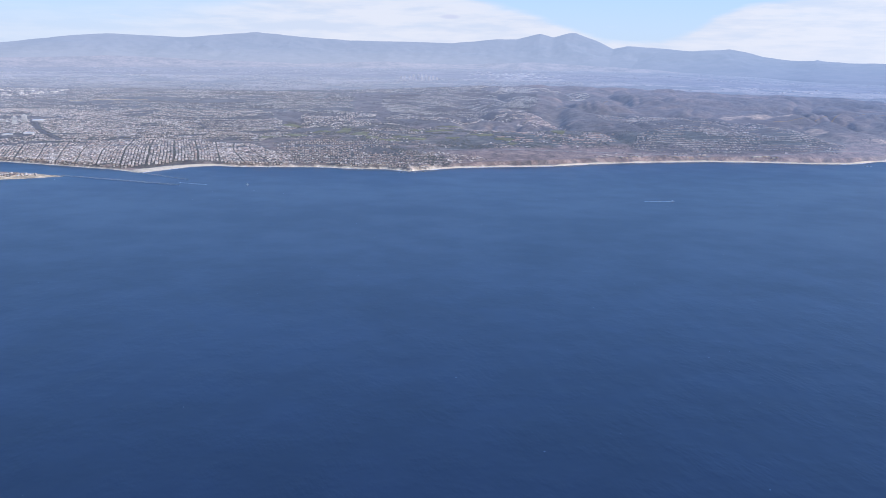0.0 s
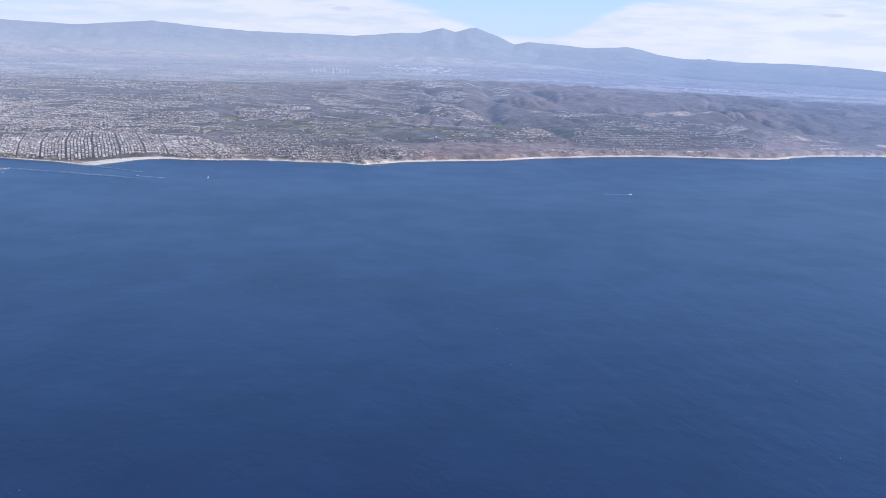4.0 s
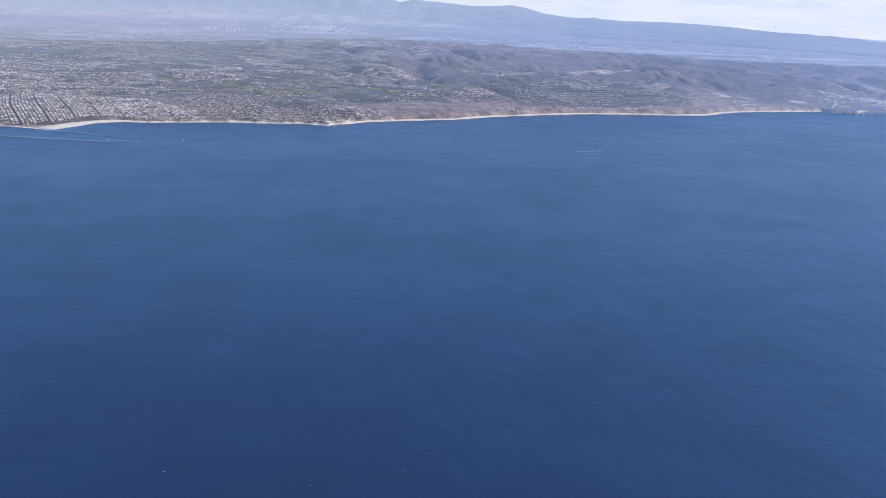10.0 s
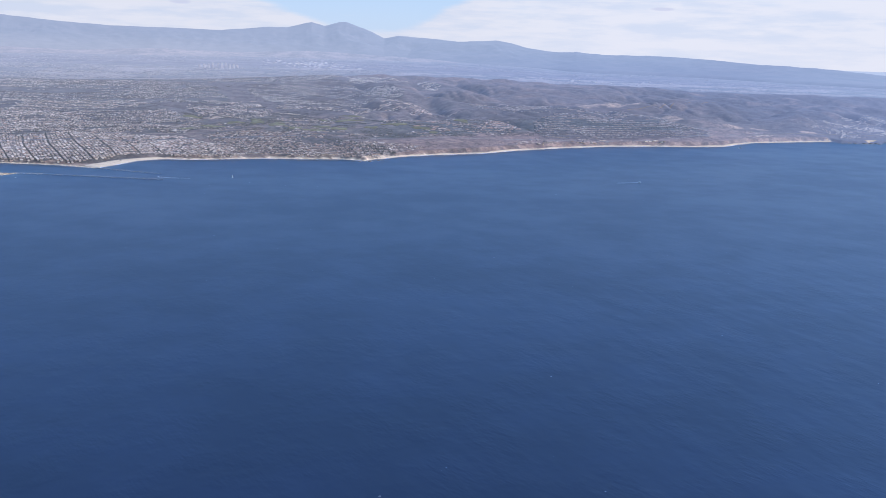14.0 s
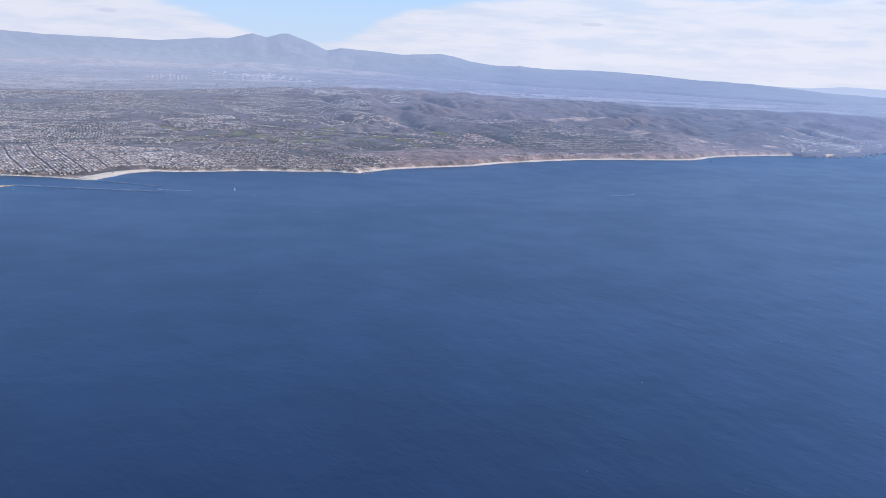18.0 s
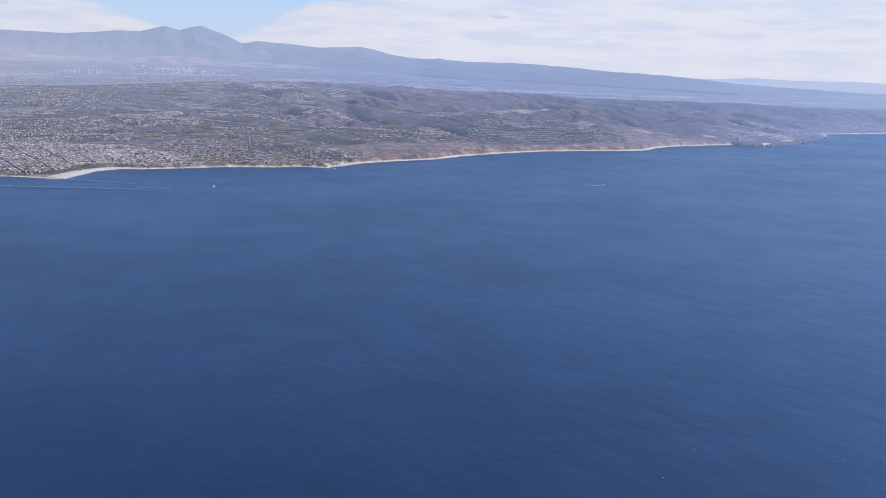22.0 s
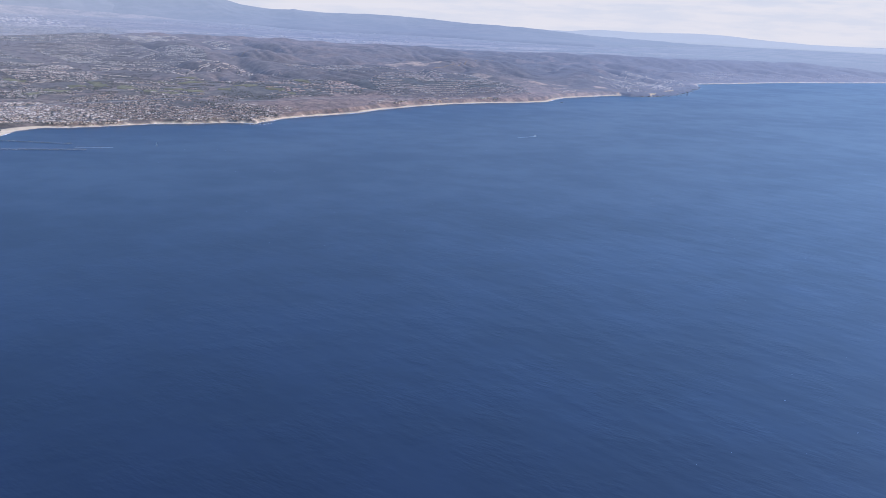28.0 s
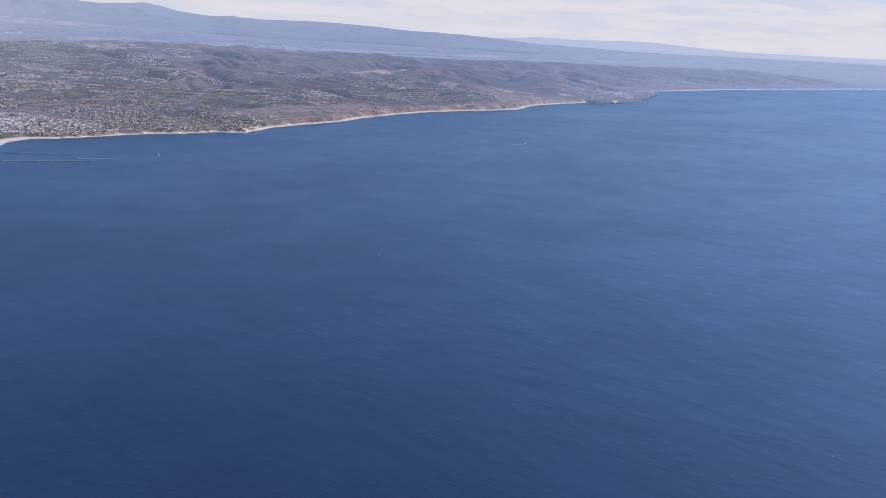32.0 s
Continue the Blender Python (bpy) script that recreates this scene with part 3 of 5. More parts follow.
D_VILLAS = [(30, 862), (68, 861), (90, 807), (120, 826), (156, 851), (143, 792), (87, 766), (48, 771), (24, 815)]
D_ESTATES = [(160, 1001), (186, 1026), (250, 985), (300, 960), (334, 930), (340, 860), (349, 808), (326, 768), (248, 761), (153, 753), (159, 801), (183, 858), (174, 907)]
D_CREST = [(4, 1323), (75, 1325), (146, 1300), (196, 1225), (168, 1164), (122, 1200), (58, 1227)]
D_COVE = [(478, 782), (515, 774), (555, 780), (592, 796), (628, 820), (700, 890), (760, 960), (645, 970), (491, 867)]
D_CAPE = [(465, 800), (500, 880), (600, 1010), (780, 1050), (960, 1010), (900, 935), (760, 925), (690, 885), (600, 815)]
D_STRING = [(86, 996), (103, 1002), (129, 942), (117, 910), (75, 876), (69, 903)]
D_SLOPE = [(370, 789), (391, 812), (419, 804), (406, 787)]
D_BAY = [(700, 895), (760, 922), (960, 932), (1280, 905), (1251, 923), (958, 1035), (764, 988)]
D_BLUFF_HOMES = [(120, 724), (180, 744), (270, 752), (262, 760), (170, 756), (118, 736)]
D_SPIT = [(-420, 572), (-300, 582), (-258, 590), (-262, 600), (-300, 606), (-420, 628)]
D_PLAIN = [(-1127, 1529), (120, 1560), (200, 1420), (900, 1450), (1500, 1300), (1500, 2150), (300, 2320), (-1150, 2320)]
D_INLAND = [(-1050, 1400), (-500, 1330), (-180, 1270), (30, 1370), (150, 1560), (260, 1750), (330, 2250), (-1150, 2280)]
D_SUBURB = [(-922, 983), (-570, 1053), (-189, 997), (-93, 964), (-121, 1213), (47, 1249), (120, 1560), (-921, 1513)]
D_GOLF = [(-140, 771), (-45, 746), (53, 741), (140, 773), (156, 826), (52, 862), (-150, 880)]
GOLF = [(-127, 793, 12, 10), (-109, 812, 9, 8), (-88, 815, 8, 18), (-72, 796, 10, 12), (-60, 775, 9, 6), (-142, 866, 10, 8), (-148, 775, 8, 6), (-46, 765, 10, 5), (-37, 786, 9, 7), (-24, 777, 10, 6), (-4, 835, 16, 7), (4, 866, 14, 5), (102, 834, 9, 11), (7, 786, 8, 6), (50, 781, 10, 8), (56, 762, 6, 5), (30, 800, 12, 5), (-25, 845, 9, 5)]
TAN_SPOTS = [(-27, 952, 10, 7), (2, 962, 10, 6), (305, 1003, 16, 12), (338, 994, 18, 12), (370, 996, 14, 8), (18, 1300, 16, 8), (60, 1303, 10, 5), (396, 842, 9, 12), (424, 834, 11, 9), (505, 862, 8, 6), (355, 890, 8, 14), (470, 815, 12, 6)]


def blob(x, y, spots, seed):
    out = np.zeros(np.shape(x))
    wob = 1 + 0.7 * (grain(x, y, 9, seed) - 0.5) + 0.5 * (grain(x, y, 4, seed + 1) - 0.5)
    for cx, cy, a, b in spots:
        out = np.maximum(out, 1 - smooth(np.hypot((x - cx) / a, (y - cy) / b) * wob, 0.8, 1.15))
    return out


def cover_colour(x, y, z, s, s2):
    """Plain colours of sand, dry scrub, grass, built-up ground."""
    def tint(col, rgb, f):
        return col + (np.array(rgb) - col) * np.clip(f, 0, 1)[:, None]
    n1, n2 = fractal(x, y, 60, 61), fractal(x, y, 18, 65)
    col = np.repeat(np.array([[0.18, 0.128, 0.094]]), len(x), 0)
    col = tint(col, (0.098, 0.078, 0.06), smooth(n1, 0.44, 0.56))
    col = tint(col, (0.21, 0.16, 0.118), smooth(n2, 0.56, 0.72) * 0.8)
    # chaparral on the higher slopes
    col = tint(col, (0.09, 0.068, 0.056), smooth(z, 11, 17) * (1 - smooth(y, 1500, 1700)) * (0.2 + 0.25 * smooth(x, 120, 260) + 0.5 * smooth(n2, 0.4, 0.58)))
    # chaparral on the far coast hills, darkened so that the painted haze sets their tone
    cape = smooth(x, 390, 560)
    col = tint(col, (0.036, 0.035, 0.036), cape * 0.92)
    col = tint(col, (0.14, 0.1, 0.075), cape * smooth(fractal(x, y, 26, 69), 0.56, 0.68) * (1 - smooth(x, 700, 900)) * 0.7)
    # greener ground on the inland plain
    col = tint(col, (0.058, 0.062, 0.05), smooth(y, 1330, 1550) * 0.85)
    col = tint(col, (0.2, 0.165, 0.13), smooth(y, 1400, 1700) * smooth(fractal(x, y, 90, 68), 0.5, 0.6) * 0.75)
    # dry terrace above the long beach, and bare spots on the hills
    terrace = (1 - smooth(s, 44, 56)) * smooth(x, 0, 20) * (1 - smooth(x, 330, 380))
    col = tint(col, (0.2, 0.132, 0.095), terrace * 0.85)
    col = tint(col, (0.37, 0.255, 0.165), blob(x, y, TAN_SPOTS, 71))
    # built-up ground: yards, drives and planting
    for poly in (D_VILLAGE, D_TERRACES, D_SHORE, D_SPIT, D_SUBURB):
        f = smooth(reach(poly, x, y), -4, 4)
        col = tint(col, (0.104, 0.086, 0.067), f * 0.85)
    col = tint(col, (0.084, 0.08, 0.062), smooth(reach(D_SUBURB, x, y), -20, 20) * smooth(n2, 0.35, 0.6) * 0.8)
    n3 = fractal(x, y, 10, 67, 3)
    planted = np.maximum.reduce([smooth(reach(poly, x, y), -4, 4) for poly in (D_VILLAGE, D_TERRACES, D_SHORE, D_SUBURB)])
    col = tint(col, (0.056, 0.053, 0.043), planted * smooth(n3, 0.48, 0.62) * 0.85)
    for poly in (D_ESTATES, D_VILLAS, D_PELICAN, D_RIDGE, D_GAP, D_CREST, D_COVE, D_BAY):
        col = tint(col, (0.08, 0.065, 0.051), smooth(reach(poly, x, y), -4, 4) * 0.8)
    # wooded belt inland of the terrace
    belt = smooth(s, 52, 58) * (1 - smooth(s, 92, 120)) * smooth(x, -20, 10) * (1 - smooth(x, 330, 380))
    col = tint(col, (0.07, 0.073, 0.054), belt * 0.85)
    col = tint(col, (0.1, 0.088, 0.064), smooth(reach(D_GOLF, x, y) + 14 * (grain(x, y, 14, 77) - 0.5), -6, 6) * smooth(n3, 0.4, 0.56) * 0.8)
    # tan bluff faces and sand by the water
    face = (1 - smooth(s, 5, 9)) * smooth(grain(x, y, 7, 75), 0.25, 0.6)
    col = tint(col, (0.3, 0.2, 0.13), face * 0.65)
    col = tint(col, (0.09, 0.075, 0.058), (1 - smooth(s, 6, 11)) * smooth(grain(x, y, 4, 79), 0.5, 0.7) * smooth(x, 20, 60) * 0.7)
    col = tint(col, (0.13, 0.105, 0.085), face * smooth(x, -135, -120) * (1 - smooth(x, 0, 12)) * smooth(grain(x, y, 13, 76), 0.3, 0.55))
    col = tint(col, (0.4, 0.3, 0.2), (1 - smooth(s, 6, 10)) * np.exp(-((x + 20) / 17) ** 2) * smooth(grain(x, y, 5, 78), 0.3, 0.6))
    col = tint(col, (0.045, 0.045, 0.043), (1 - smooth(s, 8, 20)) * smooth(x, 476, 480) * (1 - smooth(x, 690, 720)))
    col = tint(col, (0.54, 0.43, 0.28), (1 - smooth(s, 1.2, 2.0)) * (s2 < 0) * (1 - smooth(x, 476, 480) * (1 - smooth(x, 690, 740))))
    col = tint(col, (0.46, 0.345, 0.205), (s2 > -3) * (1 - smooth(s2, 10, 13)))
    # share of the ground under shrubs and gardens
    green = 0.45 + 0.5 * np.maximum(planted, smooth(reach(D_GOLF, x, y), -6, 6)) - 0.15 * terrace
    return np.concatenate([col, (np.clip(green, 0, 1) * smooth(s, 7, 12) * (1 - smooth(y, 1400, 1700)))[:, None]], 1)


def polar(name, r0, r1, step, a0, a1, da, mat, label, category, colour):
    rs = r0 * step ** np.arange(int(math.log(r1 / r0) / math.log(step)) + 2)
    az = np.radians(np.arange(a0, a1 + da, da))
    R, A = np.meshgrid(rs, az, indexing="ij")
    x, y = (-150 + R * np.sin(A)).ravel(), (R * np.cos(A)).ravel()
    shore = inland(x, y)
    z = height(x, y, shore)
    me = mesh_np(name, np.stack([x, y, z], 1), grid_faces(*R.shape)[:, ::-1], [mat], flat=False)
    if colour:
        att = me.color_attributes.new("cover", "FLOAT_COLOR", "POINT")
        rgb = cover_colour(x, y, z, *shore)
        att.data.foreach_set("color", rgb.astype(np.float32).ravel())
    return tagged(new(name, me), label, category, kind="structure")


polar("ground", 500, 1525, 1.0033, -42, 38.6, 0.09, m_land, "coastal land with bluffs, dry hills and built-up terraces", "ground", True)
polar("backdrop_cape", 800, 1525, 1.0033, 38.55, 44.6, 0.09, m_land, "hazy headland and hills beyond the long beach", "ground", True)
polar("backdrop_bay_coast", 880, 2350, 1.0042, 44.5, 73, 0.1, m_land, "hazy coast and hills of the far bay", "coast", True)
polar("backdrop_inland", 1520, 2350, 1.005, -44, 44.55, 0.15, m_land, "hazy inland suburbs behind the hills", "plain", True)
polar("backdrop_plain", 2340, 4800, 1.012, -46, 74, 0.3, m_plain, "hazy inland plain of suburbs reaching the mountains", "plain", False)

# mountains: each range's crest is fitted to the camera's view by bearing, rise, distance
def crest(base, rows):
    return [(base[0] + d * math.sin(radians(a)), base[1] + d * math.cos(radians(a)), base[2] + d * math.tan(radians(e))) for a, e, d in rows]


def mountain(name, line, width, mat, label, seed, spur=0.5):
    line = np.array(line)
    run = np.concatenate([[0], np.cumsum(np.hypot(np.diff(line[:, 0]), np.diff(line[:, 1])))])
    u = np.arange(0, run[-1], 7.0)
    cx, cy, cz = (np.interp(u, run, line[:, k]) for k in range(3))
    cz = cz + (fractal(cx, cy, 60, seed, 4) - 0.5) * 4.0
    far = np.hypot(cx + 150, cy)
    nx, ny = (cx + 150) / far, cy / far
    v = np.linspace(-1, 1, 81)
    V, _ = np.meshgrid(v, u, indexing="ij")
    x, y = cx[None, :] + nx[None, :] * V * width, cy[None, :] + ny[None, :] * V * width
    fall = np.abs(V)
    base = 12.0
    rid = ridged(x + 60 * (grain(x, y, 120, seed + 3) - 0.5), y * 0.6, 150, seed + 9, 5)
    z = base + (cz[None, :] - base) * ((1 - fall) ** 1.25 * (1 + spur * (rid - 0.75) * smooth(fall, 0.02, 0.3))) - 14 * smooth(fall, 0.85, 1)
    me = mesh_np(name, np.stack([x.ravel(), y.ravel(), z.ravel()], 1), grid_faces(*V.shape)[:, ::-1], [mat], flat=False)
    return tagged(new(name, me), label, "mountain range", kind="structure")


CAMERA_START = (0, 0, 84)
mountain("backdrop_main_range", crest(CAMERA_START, [(-34, 0.0, 4000), (-25.2, 0.03, 4050), (-21.5, 0.5, 4080), (-19.7, 0.64, 4100), (-15.6, 0.5, 4120), (-11.3, 0.88, 4150), (-8.5, 0.65, 4150), (-5.8, 0.5, 4150), (0.3, 0.44, 4150), (3.05, 0.72, 4150),
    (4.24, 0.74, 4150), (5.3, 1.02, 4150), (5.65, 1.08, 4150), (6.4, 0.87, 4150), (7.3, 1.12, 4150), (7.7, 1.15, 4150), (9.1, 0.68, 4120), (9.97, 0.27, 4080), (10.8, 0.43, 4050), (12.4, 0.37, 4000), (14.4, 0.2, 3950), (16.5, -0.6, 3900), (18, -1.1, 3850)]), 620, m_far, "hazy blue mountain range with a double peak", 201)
mountain("backdrop_south_range", crest(CAMERA_START, [(9.0, -1.1, 3850), (11, -0.5, 3820), (12.5, 0.05, 3800), (14.4, 0.22, 3780), (16.6, 0.34, 3750), (17.5, 0.23, 3720), (18.5, -0.04, 3680), (20, -0.23, 3620), (21.2, -0.2, 3545), (21.4, -0.15, 3540), (21.7, -0.22, 3530), (23, -0.3, 3500), (26.5, -0.3, 3450), (28.5, -0.36, 3400),
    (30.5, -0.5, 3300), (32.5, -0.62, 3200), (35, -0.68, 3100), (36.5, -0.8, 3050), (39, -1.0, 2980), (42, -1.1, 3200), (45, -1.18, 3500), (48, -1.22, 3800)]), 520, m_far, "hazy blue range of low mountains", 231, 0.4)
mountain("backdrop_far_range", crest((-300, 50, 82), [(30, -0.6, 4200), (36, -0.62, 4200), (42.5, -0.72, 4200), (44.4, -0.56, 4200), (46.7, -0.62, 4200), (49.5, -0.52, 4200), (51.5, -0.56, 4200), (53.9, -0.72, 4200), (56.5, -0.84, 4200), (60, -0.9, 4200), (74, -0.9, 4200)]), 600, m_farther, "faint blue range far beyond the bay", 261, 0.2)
mountain("backdrop_foothills", crest(CAMERA_START, [(-34, -0.9, 3000), (-24, -0.75, 3000), (-20, -0.6, 3020), (-14, -0.75, 3050), (-9, -0.9, 3100), (-4, -0.7, 3200), (1, -0.8, 3250), (5, -0.6, 3300), (9, -0.75, 3300), (13, -0.95, 3250), (17, -1.3, 3200)]), 330, m_foot, "pale dry foothills below the mountains", 291, 0.7)

# ribbons that lie on the land
def drape(name, pts, width, mat, label, category, lift=0.12, kind="structure", step=3.0, ends=None):
    pts = np.array(pts, float)
    run = np.concatenate([[0], np.cumsum(np.hypot(np.diff(pts[:, 0]), np.diff(pts[:, 1])))])
    u = np.arange(0, run[-1] + step, step)
    # rounded corners: average of the broken line over a short run
    cx = np.mean([np.interp(np.clip(u + d, 0, run[-1]), run, pts[:, 0]) for d in (-9, -4, 0, 4, 9)], 0) if len(pts) > 2 else np.interp(u, run, pts[:, 0])
    cy = np.mean([np.interp(np.clip(u + d, 0, run[-1]), run, pts[:, 1]) for d in (-9, -4, 0, 4, 9)], 0) if len(pts) > 2 else np.interp(u, run, pts[:, 1])
    tx, ty = np.gradient(cx), np.gradient(cy)
    ln = np.maximum(np.hypot(tx, ty), 1e-6)
    nx, ny = -ty / ln, tx / ln
    V = np.linspace(-0.5, 0.5, 5)[:, None]
    wv = width if ends is None else np.interp(u / u[-1], [0, 1], [width, ends])
    x, y = cx + nx * V * wv, cy + ny * V * wv
    z = height(x.ravel(), y.ravel()).reshape(x.shape)
    z = np.maximum(z, 0.02) + lift
    z[0], z[-1] = z[0] - lift - 0.1, z[-1] - lift - 0.1
    me = mesh_np(name, np.stack([x.ravel(), y.ravel(), z.ravel()], 1), grid_faces(*x.shape), [mat], flat=False)
    return tagged(new(name, me), label, category, kind=kind)


for name, pts, width, mat, label, category in ROADS:
    drape(name, pts, width, mat, label, category)

# beaches
def beach(name, i0, i1, w0, w1, label):
    pts = SHORE[i0:i1 + 1]
    mid = [(x, y) for x, y in pts]
    pts = np.array(mid, float)
    run = np.concatenate([[0], np.cumsum(np.hypot(np.diff(pts[:, 0]), np.diff(pts[:, 1])))])
    u = np.arange(0, run[-1] + 1.5, 1.5)
    cx, cy = (np.mean([np.interp(np.clip(u + d, 0, run[-1]), run, pts[:, k]) for d in (-4, -2, 0, 2, 4)], 0) for k in (0, 1))
    tx, ty = np.gradient(cx), np.gradient(cy)
    ln = np.maximum(np.hypot(tx, ty), 1e-6)
    nx, ny = -ty / ln, tx / ln
    wide = np.interp(u / u[-1], [0, 0.5, 1], [w0, (w0 + w1) * 0.6, w1]) * (0.75 + 0.5 * grain(cx, cy, 14, 81))
    V = np.linspace(-0.25, 1, 7)[:, None]
    x, y = cx + nx * V * wide, cy + ny * V * wide
    z = np.maximum(height(x.ravel(), y.ravel()).reshape(x.shape), 0.0) + 0.1 - 0.3 * np.array([1, 0, 0, 0, 0, 0, 1])[:, None]
    me = mesh_np(name, np.stack([x.ravel(), y.ravel(), z.ravel()], 1), grid_faces(*x.shape), [m_sand], flat=False)
    tagged(new(name, me), label, "beach", kind="structure")
    # surf: a broken white line along the water's edge
    rng = np.random.default_rng(i0)
    seg, faces = [], []
    for k in range(0, len(u) - 3, 2):
        if grain(cx[k], cy[k], 11, 83) > 0.33:
            off, half = 0.25 + min(0.35 * wide[k], 1.0) + rng.uniform(-0.2, 0.5), rng.uniform(0.15, 0.4)
            for j in (k, k + 3):
                for q in (off - half, off + half):
                    seg.append((cx[j] - nx[j] * q, cy[j] - ny[j] * q, 0.05 + 0.06 * rng.random()))
            b = len(seg) - 4
            faces.append((b, b + 1, b + 3, b + 2))
    if faces:
        tagged(new("surf", mesh_np("surf", seg, faces, [m_foam])), "broken white surf along the sand", "surf", kind="stuff")


beach("beach_main", 7, 11, 12.0, 1.6, "broad pale sand beach inside the jetty")
beach("beach_coves", 11, 16, 0.55, 0.55, "narrow sand coves below the bluffs")
beach("beach_long", 17, 30, 2.4, 2.9, "long pale sand beach below dry bluffs")
beach("beach_bay", 36, 40, 1.1, 1.1, "pale sand beach of the far bay")


# two sand coves between the cape's dark lobes, placed to fit the camera's view
drape("beach_cape_cove", [(507, 776), (516, 779), (527, 781)], 4.5, m_sand, "small pale sand cove between dark cliffs", "beach", 0.5)
drape("beach_cape_inlet", [(556, 798), (570, 805), (588, 811)], 4.0, m_sand, "small pale sand inlet behind a dark headland", "beach", 0.5)


# ---- buildings ----
# a house: walls and a hipped roof with eaves; unit size in plan, scaled per house
HOUSE_V = np.array([(-.5, -.5, -.6), (.5, -.5, -.6), (.5, .5, -.6), (-.5, .5, -.6), (-.5, -.5, .62), (.5, -.5, .62), (.5, .5, .62), (-.5, .5, .62),
                    (-.56, -.56, .6), (.56, -.56, .6), (.56, .56, .6), (-.56, .56, .6), (-.22, 0, 1.0), (.22, 0, 1.0)])
HOUSE_F = np.array([(0, 1, 5), (0, 5, 4), (1, 2, 6), (1, 6, 5), (2, 3, 7), (2, 7, 6), (3, 0, 4), (3, 4, 7), (8, 9, 13), (8, 13, 12), (9, 10, 13), (10, 11, 12), (10, 12, 13), (11, 8, 12)])
HOUSE_M = np.array([0] * 8 + [1] * 6)


def scatter(name, x, y, turn, sx, sy, sz, base_v, base_f, mats, index, label, category, sink=0.0):
    """Many small pieces as one stuff object."""
    c, s = np.cos(turn)[:, None], np.sin(turn)[:, None]
    px, py = base_v[None, :, 0] * sx[:, None], base_v[None, :, 1] * sy[:, None]
    z = height(x, y) - sink
    v = np.stack([x[:, None] + px * c - py * s, y[:, None] + px * s + py * c, z[:, None] + base_v[None, :, 2] * sz[:, None]], 2)
    f = base_f[None] + (np.arange(len(x)) * len(base_v))[:, None, None]
    me = mesh_np(name, v.reshape(-1, 3), f.reshape(-1, 3), mats, None if index is None else np.tile(index, len(x)))
    return tagged(new(name, me), label, category, kind="stuff")


def clear_of_roads(x, y):
    ok = np.ones(len(x), bool)
    for _, pts, width, _, _, _ in ROADS:
        for (ax, ay), (bx, by) in zip(pts, pts[1:]):
            ux, uy = bx - ax, by - ay
            t = np.clip(((x - ax) * ux + (y - ay) * uy) / (ux * ux + uy * uy), 0, 1)
            ok &= np.hypot(x - ax - t * ux, y - ay - t * uy) > width / 2 + 1.6
    return ok


def lots(poly, turn, row, lot, seed, street=3, warp=0.0, keep=1.0, gap=1.3, cross=0.0, thin=0.0, streak=0.0):
    """Places of houses in rows: every street-th gap between rows is a street."""
    xs, ys = [p[0] for p in poly], [p[1] for p in poly]
    cx, cy, r = (min(xs) + max(xs)) / 2, (min(ys) + max(ys)) / 2, math.hypot(max(xs) - min(xs), max(ys) - min(ys)) / 2
    a = np.arange(-r, r, lot)
    k = np.arange(int(2 * r / row) + 1)
    b = -r + k * row + (k // street) * gap
    b = b[b < r]
    A, B = np.meshgrid(a, b)
    A, B = A.ravel(), B.ravel()
    open_lot = (np.mod(A + 400 + 3 * np.floor(B / 16.5), cross) > 2.2) if cross else np.ones(len(A), bool)
    rng = np.random.default_rng(seed)
    A = A + rng.uniform(-0.18, 0.18, len(A)) * lot
    B = B + rng.uniform(-0.1, 0.1, len(B)) * row
    if warp:
        A, B = A + warp * (grain(A, B, 70, seed) - 0.5), B + warp * (grain(A, B, 60, seed + 1) - 0.5)
    c, s = math.cos(radians(turn)), math.sin(radians(turn))
    x, y = cx + A * c - B * s, cy + A * s + B * c
    ok = (reach(poly, x, y) + 16 * (fractal(x, y, 24, seed + 80, 3) - 0.5) > 0.8) & (rng.random(len(x)) < keep * (0.55 + 0.75 * fractal(x, y, 16, seed + 60, 2))) & open_lot
    sh, sp = inland(x, y)
    ok &= np.maximum(sh, sp) > 3.0 + 12.0 * np.exp(-((x + 192) / 24) ** 2) + 13.0 * smooth(x, 470, 480) * (1 - smooth(x, 650, 690))
    ok &= (blob(x, y, GOLF, 91) < 0.3) & clear_of_roads(x, y)
    ok &= fractal(x, y, 46, seed + 30, 3) > thin + 0.1 * rng.random(len(x))
    if streak:
        ok &= fractal(x * 0.35, y, streak, seed + 40, 2) > 0.345 + 0.09 * rng.random(len(x))
    return x[ok], y[ok], np.full(ok.sum(), radians(turn)), rng


TREE_V = np.array([(0.9, 0.1, .25), (0.2, .95, .3), (-.85, .3, .2), (-.3, -.9, .3), (.55, -.6, .75), (-.5, .45, .85), (.1, .1, 1.15), (0, 0, -.3)])
TREE_F = np.array([(0, 1, 6), (1, 5, 6), (5, 2, 6), (2, 3, 6), (3, 4, 6), (4, 0, 6), (1, 2, 5), (3, 0, 4), (1, 0, 7), (2, 1, 7), (3, 2, 7), (0, 3, 7)])


def trees(name, x, y, size, rng, label, mat=None):
    sx = size * rng.uniform(0.6, 1.4, len(x))
    scatter(name, x, y, rng.uniform(0, 6.28, len(x)), sx, sx * rng.uniform(0.8, 1.2, len(x)), sx * rng.uniform(0.7, 1.3, len(x)), TREE_V, TREE_F, [mat or m_tree], None, label, "trees", 0.05)


